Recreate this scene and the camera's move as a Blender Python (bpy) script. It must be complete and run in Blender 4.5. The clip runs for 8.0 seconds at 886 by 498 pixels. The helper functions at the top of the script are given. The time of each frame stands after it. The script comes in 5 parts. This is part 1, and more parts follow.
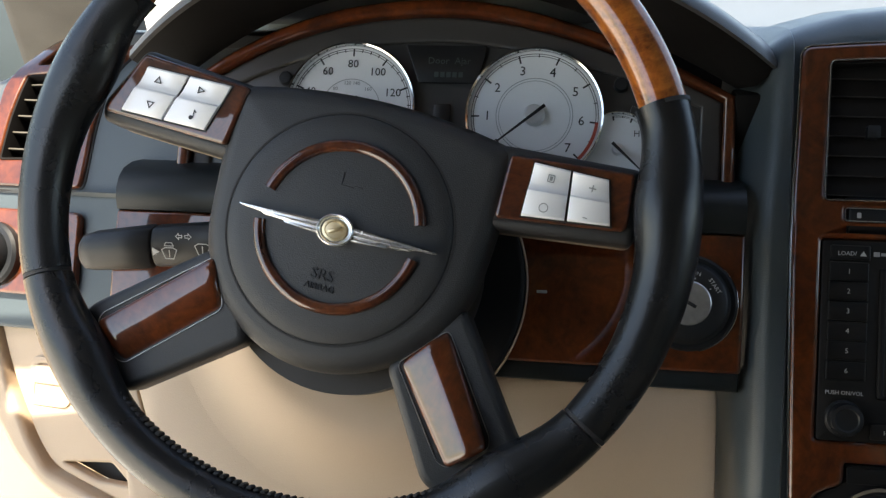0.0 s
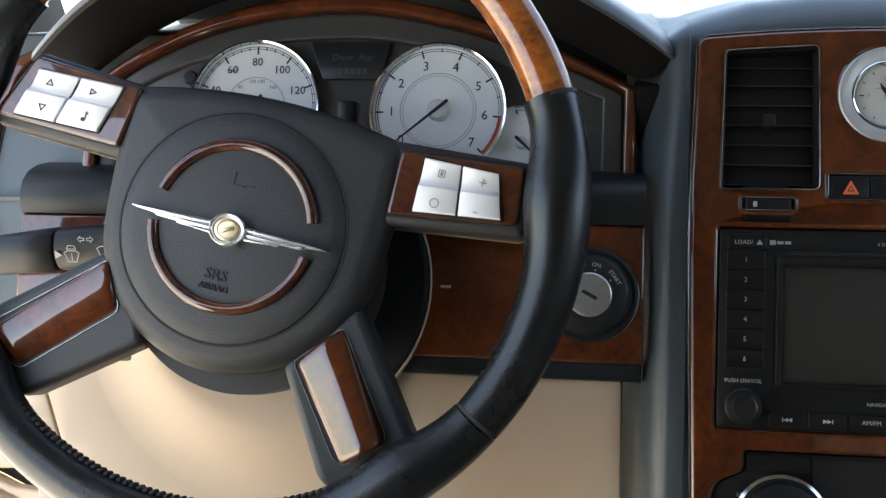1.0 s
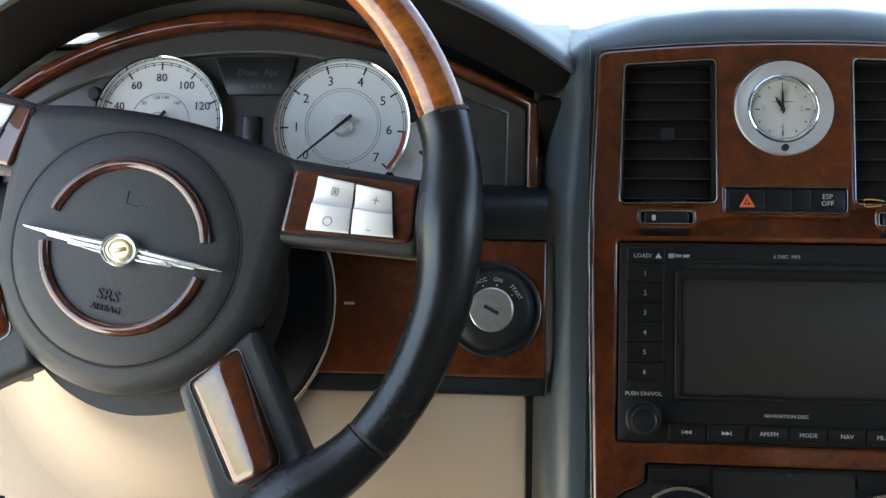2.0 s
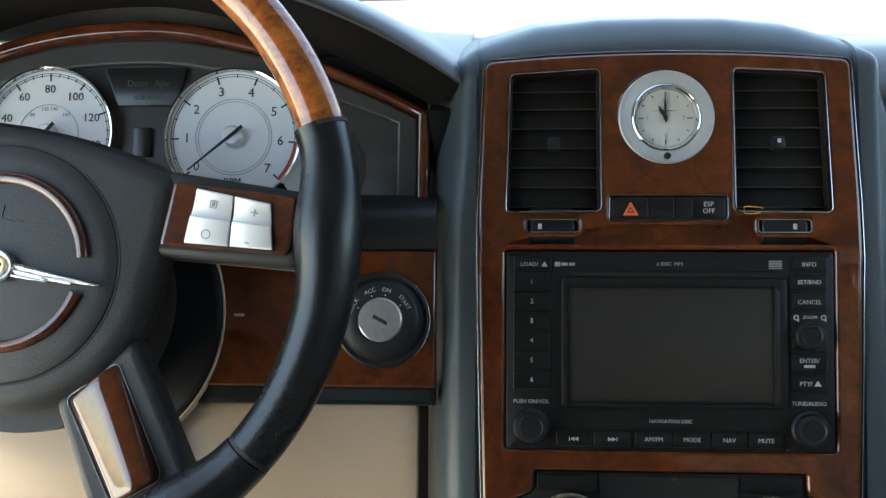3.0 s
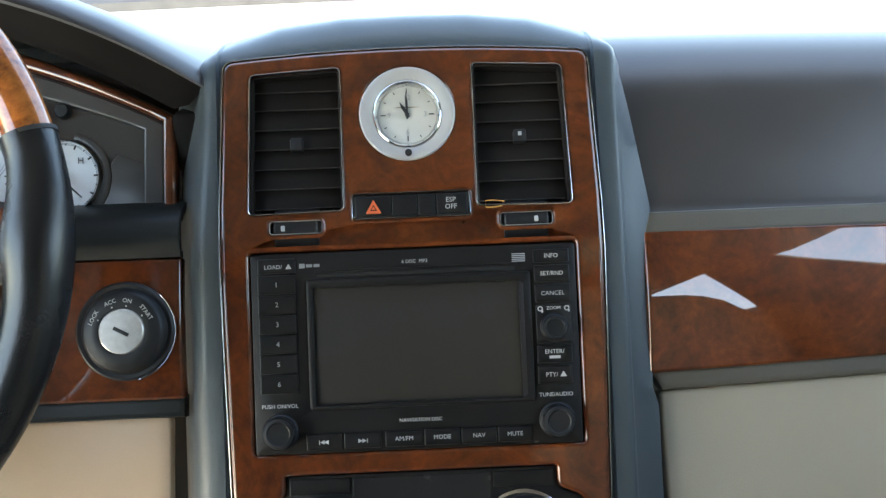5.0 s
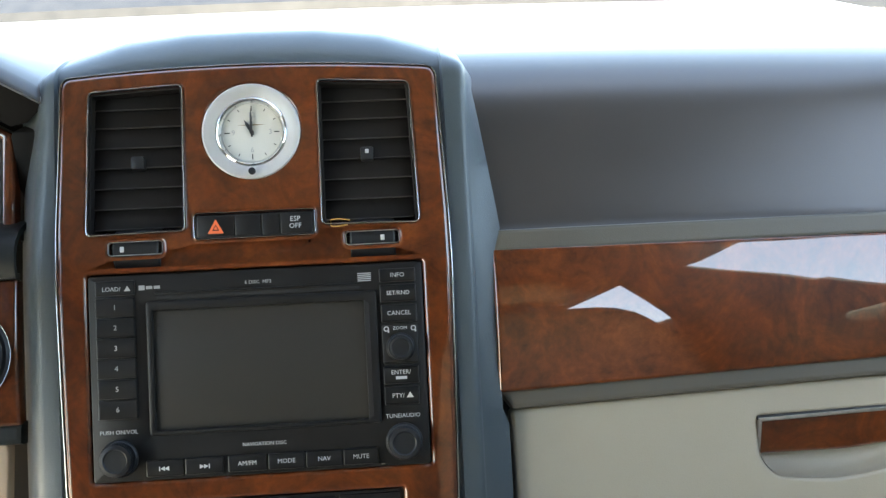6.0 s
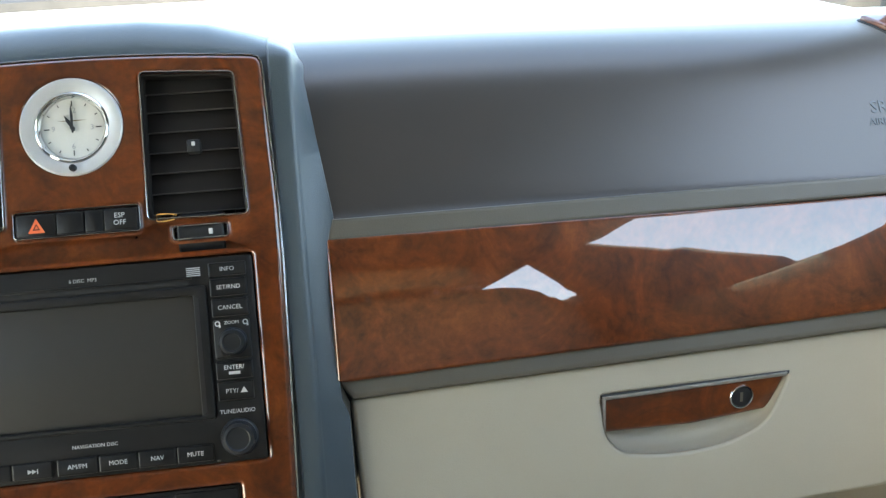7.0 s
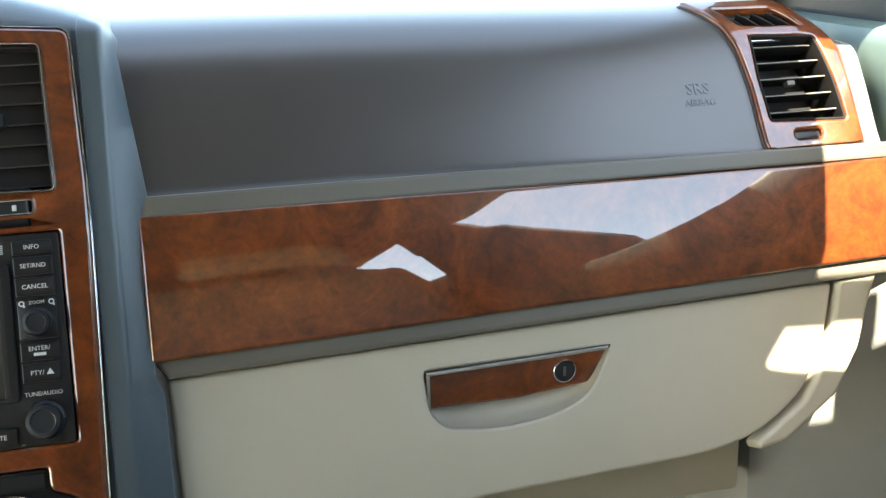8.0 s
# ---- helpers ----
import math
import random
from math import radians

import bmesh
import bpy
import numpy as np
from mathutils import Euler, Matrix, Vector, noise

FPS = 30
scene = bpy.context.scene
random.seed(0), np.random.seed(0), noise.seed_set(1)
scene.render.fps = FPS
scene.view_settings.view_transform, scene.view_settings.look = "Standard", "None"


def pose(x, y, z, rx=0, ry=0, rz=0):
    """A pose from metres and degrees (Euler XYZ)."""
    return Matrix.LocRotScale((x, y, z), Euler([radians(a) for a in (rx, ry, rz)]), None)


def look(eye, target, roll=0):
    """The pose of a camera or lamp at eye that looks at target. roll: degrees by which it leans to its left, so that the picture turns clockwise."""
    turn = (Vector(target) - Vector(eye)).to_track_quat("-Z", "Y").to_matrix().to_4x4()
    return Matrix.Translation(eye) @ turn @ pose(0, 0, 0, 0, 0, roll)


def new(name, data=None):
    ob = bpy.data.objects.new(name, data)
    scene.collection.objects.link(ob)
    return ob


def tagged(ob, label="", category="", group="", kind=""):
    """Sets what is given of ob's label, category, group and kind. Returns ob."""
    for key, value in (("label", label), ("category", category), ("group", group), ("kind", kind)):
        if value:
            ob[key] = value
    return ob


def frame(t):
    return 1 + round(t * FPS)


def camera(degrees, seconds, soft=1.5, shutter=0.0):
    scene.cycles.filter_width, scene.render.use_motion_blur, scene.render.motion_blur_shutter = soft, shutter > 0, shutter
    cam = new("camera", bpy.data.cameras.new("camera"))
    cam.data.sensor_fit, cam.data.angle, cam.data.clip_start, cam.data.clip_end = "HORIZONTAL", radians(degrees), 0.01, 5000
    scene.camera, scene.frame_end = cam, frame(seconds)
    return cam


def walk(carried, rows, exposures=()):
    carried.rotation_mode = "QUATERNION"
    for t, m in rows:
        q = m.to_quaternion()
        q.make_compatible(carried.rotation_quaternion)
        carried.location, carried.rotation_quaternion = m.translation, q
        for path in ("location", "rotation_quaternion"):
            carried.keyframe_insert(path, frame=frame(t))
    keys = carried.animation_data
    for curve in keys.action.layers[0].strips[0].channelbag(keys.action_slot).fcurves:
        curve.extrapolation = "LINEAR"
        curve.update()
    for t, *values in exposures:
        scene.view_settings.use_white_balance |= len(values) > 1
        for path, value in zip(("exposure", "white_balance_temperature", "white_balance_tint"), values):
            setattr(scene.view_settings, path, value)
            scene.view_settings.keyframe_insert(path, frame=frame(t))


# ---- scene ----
cam = camera(48.0, 8.0, 1.35)
PATH = [
    (0, (-0.232, -0.213, 0.73), (-0.542, 1.675, 0.149), -0.1),
    (0.5, (-0.205, -0.209, 0.732), (-0.505, 1.68, 0.146), -0.5),
    (1, (-0.183, -0.205, 0.73), (-0.455, 1.687, 0.139), -1.0),
    (1.5, (-0.162, -0.199, 0.733), (-0.407, 1.696, 0.143), -1.1),
    (3, (-0.098, -0.192, 0.741), (-0.227, 1.717, 0.157), -1.0),
    (3.5, (-0.072, -0.188, 0.739), (-0.16, 1.723, 0.155), -1.0),
    (4, (-0.044, -0.188, 0.73), (-0.087, 1.729, 0.161), -1.3),
    (5.5, (0.042, -0.179, 0.734), (0.108, 1.736, 0.158), -2.1),
    (6, (0.077, -0.176, 0.735), (0.194, 1.739, 0.171), -1.8),
    (6.5, (0.111, -0.176, 0.732), (0.268, 1.736, 0.167), -2.5),
    (7, (0.146, -0.178, 0.73), (0.367, 1.721, 0.142), -3.0),
    (7.5, (0.172, -0.185, 0.722), (0.515, 1.7, 0.148), -1.9),
    (8, (0.194, -0.193, 0.709), (0.611, 1.676, 0.13), -1.9),
]
walk(cam, [(t, look(eye, target, roll)) for t, eye, target, roll in PATH], [(0.0, 1.95, 7700, 8), (0.5, 2.2, 7650, 8), (1.0, 2.5, 7600, 8), (1.5, 2.75, 7500, 7), (3.5, 2.75, 7300, 1), (5.5, 3.65, 7700, 4), (6.5, 3.7, 7800, 3), (8.0, 3.65, 7900, 2)])

# ---- light ----
SUN_EL, SUN_AZ = 57.0, 1.0      # the sun stands behind the car
world = bpy.data.worlds.new("sky")
scene.world = world
world.use_nodes = True
wn = world.node_tree
sky = wn.nodes.new("ShaderNodeTexSky")
sky.sky_type, sky.sun_disc = "NISHITA", False
sky.sun_elevation, sky.sun_rotation = radians(SUN_EL), radians(181.0)
wn.links.new(sky.outputs["Color"], wn.nodes["Background"].inputs["Color"])
wn.nodes["Background"].inputs["Strength"].default_value = 0.15
sun = new("sun", bpy.data.lights.new("sun", "SUN"))
sun.data.energy, sun.data.angle, sun.data.color = 5.0, radians(0.5), (1.0, 0.965, 0.91)
sun.matrix_world = look((0, 0, 0), (math.sin(radians(SUN_AZ)) * math.cos(radians(SUN_EL)), math.cos(radians(SUN_AZ)) * math.cos(radians(SUN_EL)), -math.sin(radians(SUN_EL))))


# ---- materials ----
def surf(name, c1, c2, scale=30.0, rough=0.5, metal=0.0, bump=0.0, bscale=900.0, coat=0.0, coat_rough=0.03, rvar=0.08, spec=0.5, sheen=0.0):
    """A surface whose colour wanders between c1 and c2 at two scales, with fine relief."""
    m = bpy.data.materials.new(name)
    m.use_nodes = True
    nt, ns = m.node_tree, m.node_tree.nodes
    p = ns["Principled BSDF"]
    tc = ns.new("ShaderNodeTexCoord")
    big, fine = ns.new("ShaderNodeTexNoise"), ns.new("ShaderNodeTexNoise")
    big.inputs["Scale"].default_value, big.inputs["Detail"].default_value = scale, 5
    fine.inputs["Scale"].default_value, fine.inputs["Detail"].default_value = bscale, 2
    mix = ns.new("ShaderNodeMix")
    mix.data_type = "RGBA"
    add = ns.new("ShaderNodeMath")
    add.operation = "MULTIPLY_ADD"
    add.inputs[1].default_value = 0.25
    nt.links.new(tc.outputs["Object"], big.inputs["Vector"])
    nt.links.new(tc.outputs["Object"], fine.inputs["Vector"])
    nt.links.new(fine.outputs["Fac"], add.inputs[0])
    nt.links.new(big.outputs["Fac"], add.inputs[2])
    sub = ns.new("ShaderNodeMapRange")
    sub.inputs["From Min"].default_value, sub.inputs["From Max"].default_value = 0.4, 0.85
    nt.links.new(add.outputs[0], sub.inputs["Value"])
    nt.links.new(sub.outputs["Result"], mix.inputs["Factor"])
    mix.inputs["A"].default_value, mix.inputs["B"].default_value = (*c1, 1), (*c2, 1)
    nt.links.new(mix.outputs["Result"], p.inputs["Base Color"])
    rr = ns.new("ShaderNodeMapRange")
    rr.inputs["To Min"].default_value, rr.inputs["To Max"].default_value = max(0.02, rough - rvar), rough + rvar
    nt.links.new(big.outputs["Fac"], rr.inputs["Value"])
    nt.links.new(rr.outputs["Result"], p.inputs["Roughness"])
    p.inputs["Metallic"].default_value = metal
    p.inputs["Coat Weight"].default_value, p.inputs["Coat Roughness"].default_value = coat, coat_rough
    p.inputs["Specular IOR Level"].default_value = spec
    p.inputs["Sheen Weight"].default_value, p.inputs["Sheen Roughness"].default_value = sheen, 0.35
    if bump:
        b = ns.new("ShaderNodeBump")
        b.inputs["Strength"].default_value, b.inputs["Distance"].default_value = bump, 0.0004
        nt.links.new(fine.outputs["Fac"], b.inputs["Height"])
        nt.links.new(b.outputs["Normal"], p.inputs["Normal"])
    return m


def burl(name, colours, scale, stretch=(1, 1, 1), warp=1.6, coat_rough=0.02):
    """Lacquered burl wood: cloudy figure, darker flecks and a clear glossy coat."""
    m = bpy.data.materials.new(name)
    m.use_nodes = True
    nt, ns = m.node_tree, m.node_tree.nodes
    p = ns["Principled BSDF"]
    tc, mp = ns.new("ShaderNodeTexCoord"), ns.new("ShaderNodeMapping")
    mp.inputs["Scale"].default_value = stretch
    nt.links.new(tc.outputs["Object"], mp.inputs["Vector"])
    cloud, fleck = ns.new("ShaderNodeTexNoise"), ns.new("ShaderNodeTexNoise")
    cloud.inputs["Scale"].default_value, cloud.inputs["Detail"].default_value, cloud.inputs["Distortion"].default_value = scale, 7, warp
    cloud.inputs["Roughness"].default_value = 0.70
    fleck.inputs["Scale"].default_value, fleck.inputs["Detail"].default_value, fleck.inputs["Distortion"].default_value = scale * 9, 4, 0.6
    nt.links.new(mp.outputs["Vector"], cloud.inputs["Vector"])
    nt.links.new(mp.outputs["Vector"], fleck.inputs["Vector"])
    ramp = ns.new("ShaderNodeValToRGB")
    els = ramp.color_ramp.elements
    while len(els) < len(colours):
        els.new(0.5)
    for e, (pos, c) in zip(els, colours):
        e.position, e.color = pos, (*c, 1)
    add = ns.new("ShaderNodeMath")
    add.operation = "MULTIPLY_ADD"
    add.inputs[1].default_value = 0.34
    sub = ns.new("ShaderNodeMath")
    sub.operation = "SUBTRACT"
    sub.inputs[1].default_value = 0.17
    nt.links.new(fleck.outputs["Fac"], add.inputs[0])
    nt.links.new(cloud.outputs["Fac"], add.inputs[2])
    nt.links.new(add.outputs[0], sub.inputs[0])
    nt.links.new(sub.outputs[0], ramp.inputs["Fac"])
    nt.links.new(ramp.outputs["Color"], p.inputs["Base Color"])
    p.inputs["Roughness"].default_value, p.inputs["Specular IOR Level"].default_value = 0.4, 0.12
    p.inputs["Coat Weight"].default_value, p.inputs["Coat Roughness"].default_value, p.inputs["Coat IOR"].default_value = 1.0, coat_rough, 1.7
    return m


# Dash slate again, lightened for the windscreen light falling on top.
LITSLATE = surf("lit_slate_dash_top", (0.055, 0.060, 0.066), (0.070, 0.076, 0.083), 9, 0.45, bump=0.35, bscale=1400, rvar=0.05, sheen=0.6)
SLATE = surf("slate_soft_plastic", (0.040, 0.055, 0.064), (0.054, 0.071, 0.081), 9, 0.38, bump=0.35, bscale=1400, rvar=0.05, sheen=0.55)
# Same dash skin kept darker for upright, shaded faces; sheen adds glare.
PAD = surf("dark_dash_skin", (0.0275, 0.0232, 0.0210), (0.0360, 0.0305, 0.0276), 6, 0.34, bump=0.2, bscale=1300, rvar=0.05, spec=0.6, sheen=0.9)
# Dash skin copy, darker and sheenless, so shelf and fillet read as shaded.
SHADEPAD = surf("shaded_lower_dash_skin", (0.0095, 0.0130, 0.0145), (0.0135, 0.0180, 0.0200), 6, 0.42, bump=0.2, bscale=1300, rvar=0.05, spec=0.4)
LEDGE = surf("grey_ledge_plastic", (0.080, 0.071, 0.056), (0.100, 0.089, 0.071), 12, 0.5, bump=0.3, bscale=1300)
HUB = surf("hub_plastic", (0.021, 0.0225, 0.0245), (0.029, 0.0305, 0.033), 14, 0.48, bump=0.55, bscale=1500, rvar=0.05)
LEATHER = surf("black_leather", (0.009, 0.010, 0.011), (0.016, 0.017, 0.019), 25, 0.27, bump=0.38, bscale=1000, rvar=0.08)
THREAD = surf("black_thread", (0.012, 0.012, 0.014), (0.03, 0.03, 0.032), 200, 0.7)
BLACK = surf("black_plastic", (0.010, 0.011, 0.013), (0.016, 0.017, 0.019), 40, 0.42, bump=0.25, bscale=1800, spec=0.34)
RADIO = surf("radio_black_plastic", (0.0068, 0.0064, 0.0066), (0.0098, 0.0094, 0.0097), 25, 0.42, bump=0.2, bscale=2200, spec=0.34)
KEYCAP = surf("radio_key_plastic", (0.006, 0.006, 0.0066), (0.009, 0.009, 0.010), 60, 0.38, bump=0.1, bscale=2200, spec=0.38)
CAVITY = surf("vent_cavity", (0.006, 0.006, 0.007), (0.010, 0.010, 0.011), 30, 0.7)
SLAT = surf("vent_slat_plastic", (0.0088, 0.0072, 0.0068), (0.0112, 0.0094, 0.0088), 40, 0.55, spec=0.2)
# Paler tone for the light that catches each slat's front edge.
SLATGLINT = surf("vent_slat_edge_glint", (0.040, 0.036, 0.034), (0.050, 0.045, 0.043), 60, 0.35, spec=0.5)
SCREEN = surf("matt_screen", (0.019, 0.018, 0.016), (0.023, 0.0215, 0.0195), 8, 0.36, rvar=0.02, spec=0.9)
BEIGE = surf("beige_plastic", (0.54, 0.405, 0.285), (0.60, 0.455, 0.325), 7, 0.52, bump=0.35, bscale=1200, rvar=0.04)
# Beige trim toned greyer and darker for the dim passenger side.
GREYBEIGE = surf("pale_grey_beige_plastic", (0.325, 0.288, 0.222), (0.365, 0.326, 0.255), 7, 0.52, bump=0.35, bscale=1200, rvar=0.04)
CARPET = surf("grey_carpet", (0.040, 0.038, 0.035), (0.060, 0.057, 0.052), 60, 0.9, bump=1.0, bscale=700)
LINER = surf("headliner_cloth", (0.075, 0.071, 0.066), (0.10, 0.096, 0.089), 20, 0.9, bump=0.5, bscale=900)
DOORTRIM = surf("door_trim_plastic", (0.085, 0.125, 0.110), (0.110, 0.155, 0.137), 8, 0.5, bump=0.3, bscale=1200)
KICK = surf("grey_door_plastic", (0.20, 0.20, 0.19), (0.25, 0.25, 0.24), 8, 0.55, bump=0.35, bscale=1200)
TAUPE = surf("taupe_wheel_shell", (0.30, 0.245, 0.175), (0.36, 0.295, 0.215), 12, 0.55, bump=0.3, bscale=1300)
EDGE = surf("dark_chrome_edge", (0.60, 0.60, 0.61), (0.68, 0.68, 0.69), 60, 0.16, metal=1.0)
SATIN = surf("satin_silver", (0.66, 0.67, 0.68), (0.74, 0.75, 0.76), 40, 0.42, metal=0.55, bump=0.05, bscale=1500)
RINGSATIN = surf("satin_clock_ring", (0.60, 0.60, 0.60), (0.66, 0.66, 0.66), 40, 0.40, metal=0.55, bump=0.05, bscale=1500)
SILVERKEY = surf("silver_key_paint", (0.87, 0.88, 0.90), (0.92, 0.93, 0.95), 40, 0.30, metal=0.0, coat=1.0, coat_rough=0.12)
CHROME = surf("chrome", (0.78, 0.79, 0.80), (0.84, 0.85, 0.86), 30, 0.08, metal=1.0, rvar=0.03)
STEEL = surf("brushed_steel", (0.50, 0.49, 0.47), (0.60, 0.59, 0.57), 300, 0.36, metal=0.9)
GOLD = surf("gold_medallion", (0.62, 0.47, 0.25), (0.78, 0.66, 0.44), 260, 0.22, metal=0.7)
DIAL = surf("pale_dial", (0.79, 0.80, 0.81), (0.84, 0.85, 0.86), 12, 0.55)
IVORY = surf("ivory_dial", (0.54, 0.53, 0.49), (0.59, 0.58, 0.54), 12, 0.5)
INK = surf("dark_ink", (0.010, 0.011, 0.014), (0.016, 0.017, 0.020), 50, 0.5)
GREYINK = surf("grey_ink", (0.30, 0.31, 0.32), (0.36, 0.37, 0.38), 50, 0.5)
WHITE = surf("white_print", (0.46, 0.46, 0.46), (0.54, 0.54, 0.54), 50, 0.5)
RED = surf("red_print", (0.42, 0.06, 0.04), (0.50, 0.09, 0.05), 50, 0.5)
ORANGE = surf("orange_print", (0.72, 0.13, 0.05), (0.80, 0.18, 0.07), 50, 0.45)
BEVEL = surf("dark_grey_bevel", (0.016, 0.0155, 0.016), (0.021, 0.020, 0.021), 40, 0.4)
# Taupe wheel shell with the shade behind the hub put into its colour.
SHADEDSHELL = surf("shaded_taupe_shell", (0.022, 0.018, 0.015), (0.030, 0.025, 0.021), 14, 0.5, bump=0.3, bscale=1300)
PALECARPET = surf("beige_carpet", (0.24, 0.20, 0.145), (0.32, 0.27, 0.195), 60, 0.9, bump=1.0, bscale=700)
# Matt black that puts shade into the cowl underside, gap and side vents.
SHADEBLACK = surf("matt_shade_black", (0.007, 0.006, 0.006), (0.011, 0.010, 0.0095), 30, 0.75, spec=0.12)
LCD = surf("unlit_display", (0.016, 0.016, 0.017), (0.022, 0.022, 0.023), 30, 0.25)
LCDTEXT = surf("display_segments", (0.040, 0.056, 0.052), (0.055, 0.075, 0.068), 40, 0.4)
CLUSTER = surf("cluster_grey_plastic", (0.046, 0.0425, 0.041), (0.060, 0.056, 0.053), 16, 0.32, rvar=0.06)
CONCRETE = surf("pale_concrete", (0.68, 0.65, 0.59), (0.77, 0.74, 0.68), 0.7, 0.85, bump=0.5, bscale=60)
STRAW = surf("straw_fibre", (0.45, 0.22, 0.05), (0.55, 0.30, 0.08), 200, 0.6)
WOOD = burl("lacquered_burl_wood", [(0.24, (0.026, 0.0062, 0.0025)), (0.41, (0.072, 0.0162, 0.0046)), (0.57, (0.122, 0.0275, 0.0064)), (0.78, (0.200, 0.050, 0.0108))], 19, warp=1.4)
RIMWOOD = burl("lacquered_rim_wood", [(0.30, (0.060, 0.014, 0.003)), (0.43, (0.21, 0.055, 0.009)), (0.58, (0.38, 0.112, 0.018)), (0.78, (0.50, 0.17, 0.032))], 22, warp=2.2)
DARKWOOD = burl("dark_lacquered_wood", [(0.30, (0.022, 0.006, 0.003)), (0.45, (0.055, 0.014, 0.006)), (0.60, (0.105, 0.028, 0.009)), (0.78, (0.16, 0.046, 0.014))], 24, warp=1.6)


# ---- mesh tools ----
def finish(name, bm, mat, sharp=34):
    bmesh.ops.recalc_face_normals(bm, faces=bm.faces)
    me = bpy.data.meshes.new(name)
    for f in bm.faces:
        f.smooth = True
    bm.to_mesh(me)
    bm.free()
    me.set_sharp_from_angle(angle=radians(sharp))
    me.materials.append(mat)
    return me


def part(name, bm, mat, parent, label="", sharp=34):
    ob = new(name, finish(name, bm, mat, sharp))
    ob.parent = parent
    if label:
        tagged(ob, label=label)
    return ob


def thing(name, m, label, category, group="", kind=""):
    ob = new(name)
    ob.empty_display_size = 0.02
    ob.matrix_world = m
    return tagged(ob, label, category, group, kind)


def lean_frame(x, y, z, lean, yaw=0.0):
    """x along the face, y up the face, z out of it towards the seats."""
    a, b = radians(lean), radians(yaw)
    u = Vector((math.cos(b), math.sin(b), 0))
    v = Vector((-math.sin(b) * math.sin(a), math.cos(b) * math.sin(a), math.cos(a)))
    n = u.cross(v)
    return Matrix(((u.x, v.x, n.x, x), (u.y, v.y, n.y, y), (u.z, v.z, n.z, z), (0, 0, 0, 1)))


def rrect(x0, y0, x1, y1, r, n=5):
    out = []
    for cx, cy, a in ((x1 - r, y0 + r, -90), (x1 - r, y1 - r, 0), (x0 + r, y1 - r, 90), (x0 + r, y0 + r, 180)):
        for k in range(n + 1):
            t = radians(a + 90 * k / n)
            out.append((cx + r * math.cos(t), cy + r * math.sin(t)))
    return out


def rounded(points, r, n=4):
    """A polygon, counter-clockwise, with its corners rounded."""
    out = []
    for k, q in enumerate(points):
        q, a, b = Vector(q), Vector(points[k - 1]), Vector(points[(k + 1) % len(points)])
        rr = r[k] if isinstance(r, (list, tuple)) else r
        d1, d2 = (a - q), (b - q)
        c = min(rr, d1.length * 0.45, d2.length * 0.45)
        s, e = q + d1.normalized() * c, q + d2.normalized() * c
        for j in range(n + 1):
            t = j / n
            out.append(tuple((1 - t) ** 2 * s + 2 * t * (1 - t) * q + t * t * e))
    return out


def circle(cx, cy, r, n=48):
    return [(cx + r * math.cos(2 * math.pi * k / n), cy + r * math.sin(2 * math.pi * k / n)) for k in range(n)]


def offset(loop, d):
    """The loop moved inwards by d (counter-clockwise loops)."""
    out = []
    for k, q in enumerate(loop):
        q, a, b = Vector(q), Vector(loop[k - 1]), Vector(loop[(k + 1) % len(loop)])
        e1, e2 = (q - a), (b - q)
        if e1.length < 1e-9:
            e1 = e2
        if e2.length < 1e-9:
            e2 = e1
        n1, n2 = Vector((-e1.y, e1.x)).normalized(), Vector((-e2.y, e2.x)).normalized()
        m = n1 + n2
        m = m.normalized() if m.length > 1e-6 else n1
        out.append(tuple(q + m * d / max(0.5, m.dot(n1))))
    return out


def clean(loop):
    out = []
    for q in loop:
        if not out or (Vector(q) - Vector(out[-1])).length > 2e-5:
            out.append(q)
    if (Vector(out[0]) - Vector(out[-1])).length < 2e-5:
        out.pop()
    return out


def plate(outline, holes=(), t=0.003, r=0.0008, base=0.0, seg=2, bm=None):
    """A slab between base and base + t with rounded front edges, and holes through it."""
    bm = bm or bmesh.new()
    front, back = [], []
    for loop, sign in [(clean(outline), 1)] + [(clean(h), -1) for h in holes]:
        levels = [(0, base), (0, base + t - r)] if r < t else [(0, base)]
        levels += [(r * (1 - math.cos(k / seg * math.pi / 2)), base + t - r + r * math.sin(k / seg * math.pi / 2)) for k in range(1, seg + 1)] if r else [(0, base + t)]
        levels += [(r + 0.0006, base + t)] if r >= 0.0015 else []
        rings = []
        for d, z in levels:
            pts = offset(loop, sign * d) if d else loop
            rings.append([bm.verts.new((x, y, z)) for x, y in pts])
        for lo, hi in zip(rings, rings[1:]):
            for k in range(len(lo)):
                bm.faces.new((lo[k - 1], lo[k], hi[k], hi[k - 1]))
        for ring, store in ((rings[-1], front), (rings[0], back)):
            for k in range(len(ring)):
                e = bm.edges.get((ring[k - 1], ring[k]))
                store.append(e)
    bmesh.ops.triangle_fill(bm, use_beauty=True, edges=front, normal=(0, 0, 1))
    bmesh.ops.triangle_fill(bm, use_beauty=True, edges=back, normal=(0, 0, -1))
    return bm


def rbox(x0, y0, z0, x1, y1, z1, r=0.001, seg=2, bm=None):
    bm = bm or bmesh.new()
    m = Matrix.Translation(((x0 + x1) / 2, (y0 + y1) / 2, (z0 + z1) / 2)) @ Matrix.Diagonal((x1 - x0, y1 - y0, z1 - z0, 1))
    made = bmesh.ops.create_cube(bm, size=1, matrix=m)
    if r:
        es = list({e for v in made["verts"] for e in v.link_edges})
        bmesh.ops.bevel(bm, geom=es, offset=r, segments=seg, profile=0.5, affect="EDGES")
    return bm


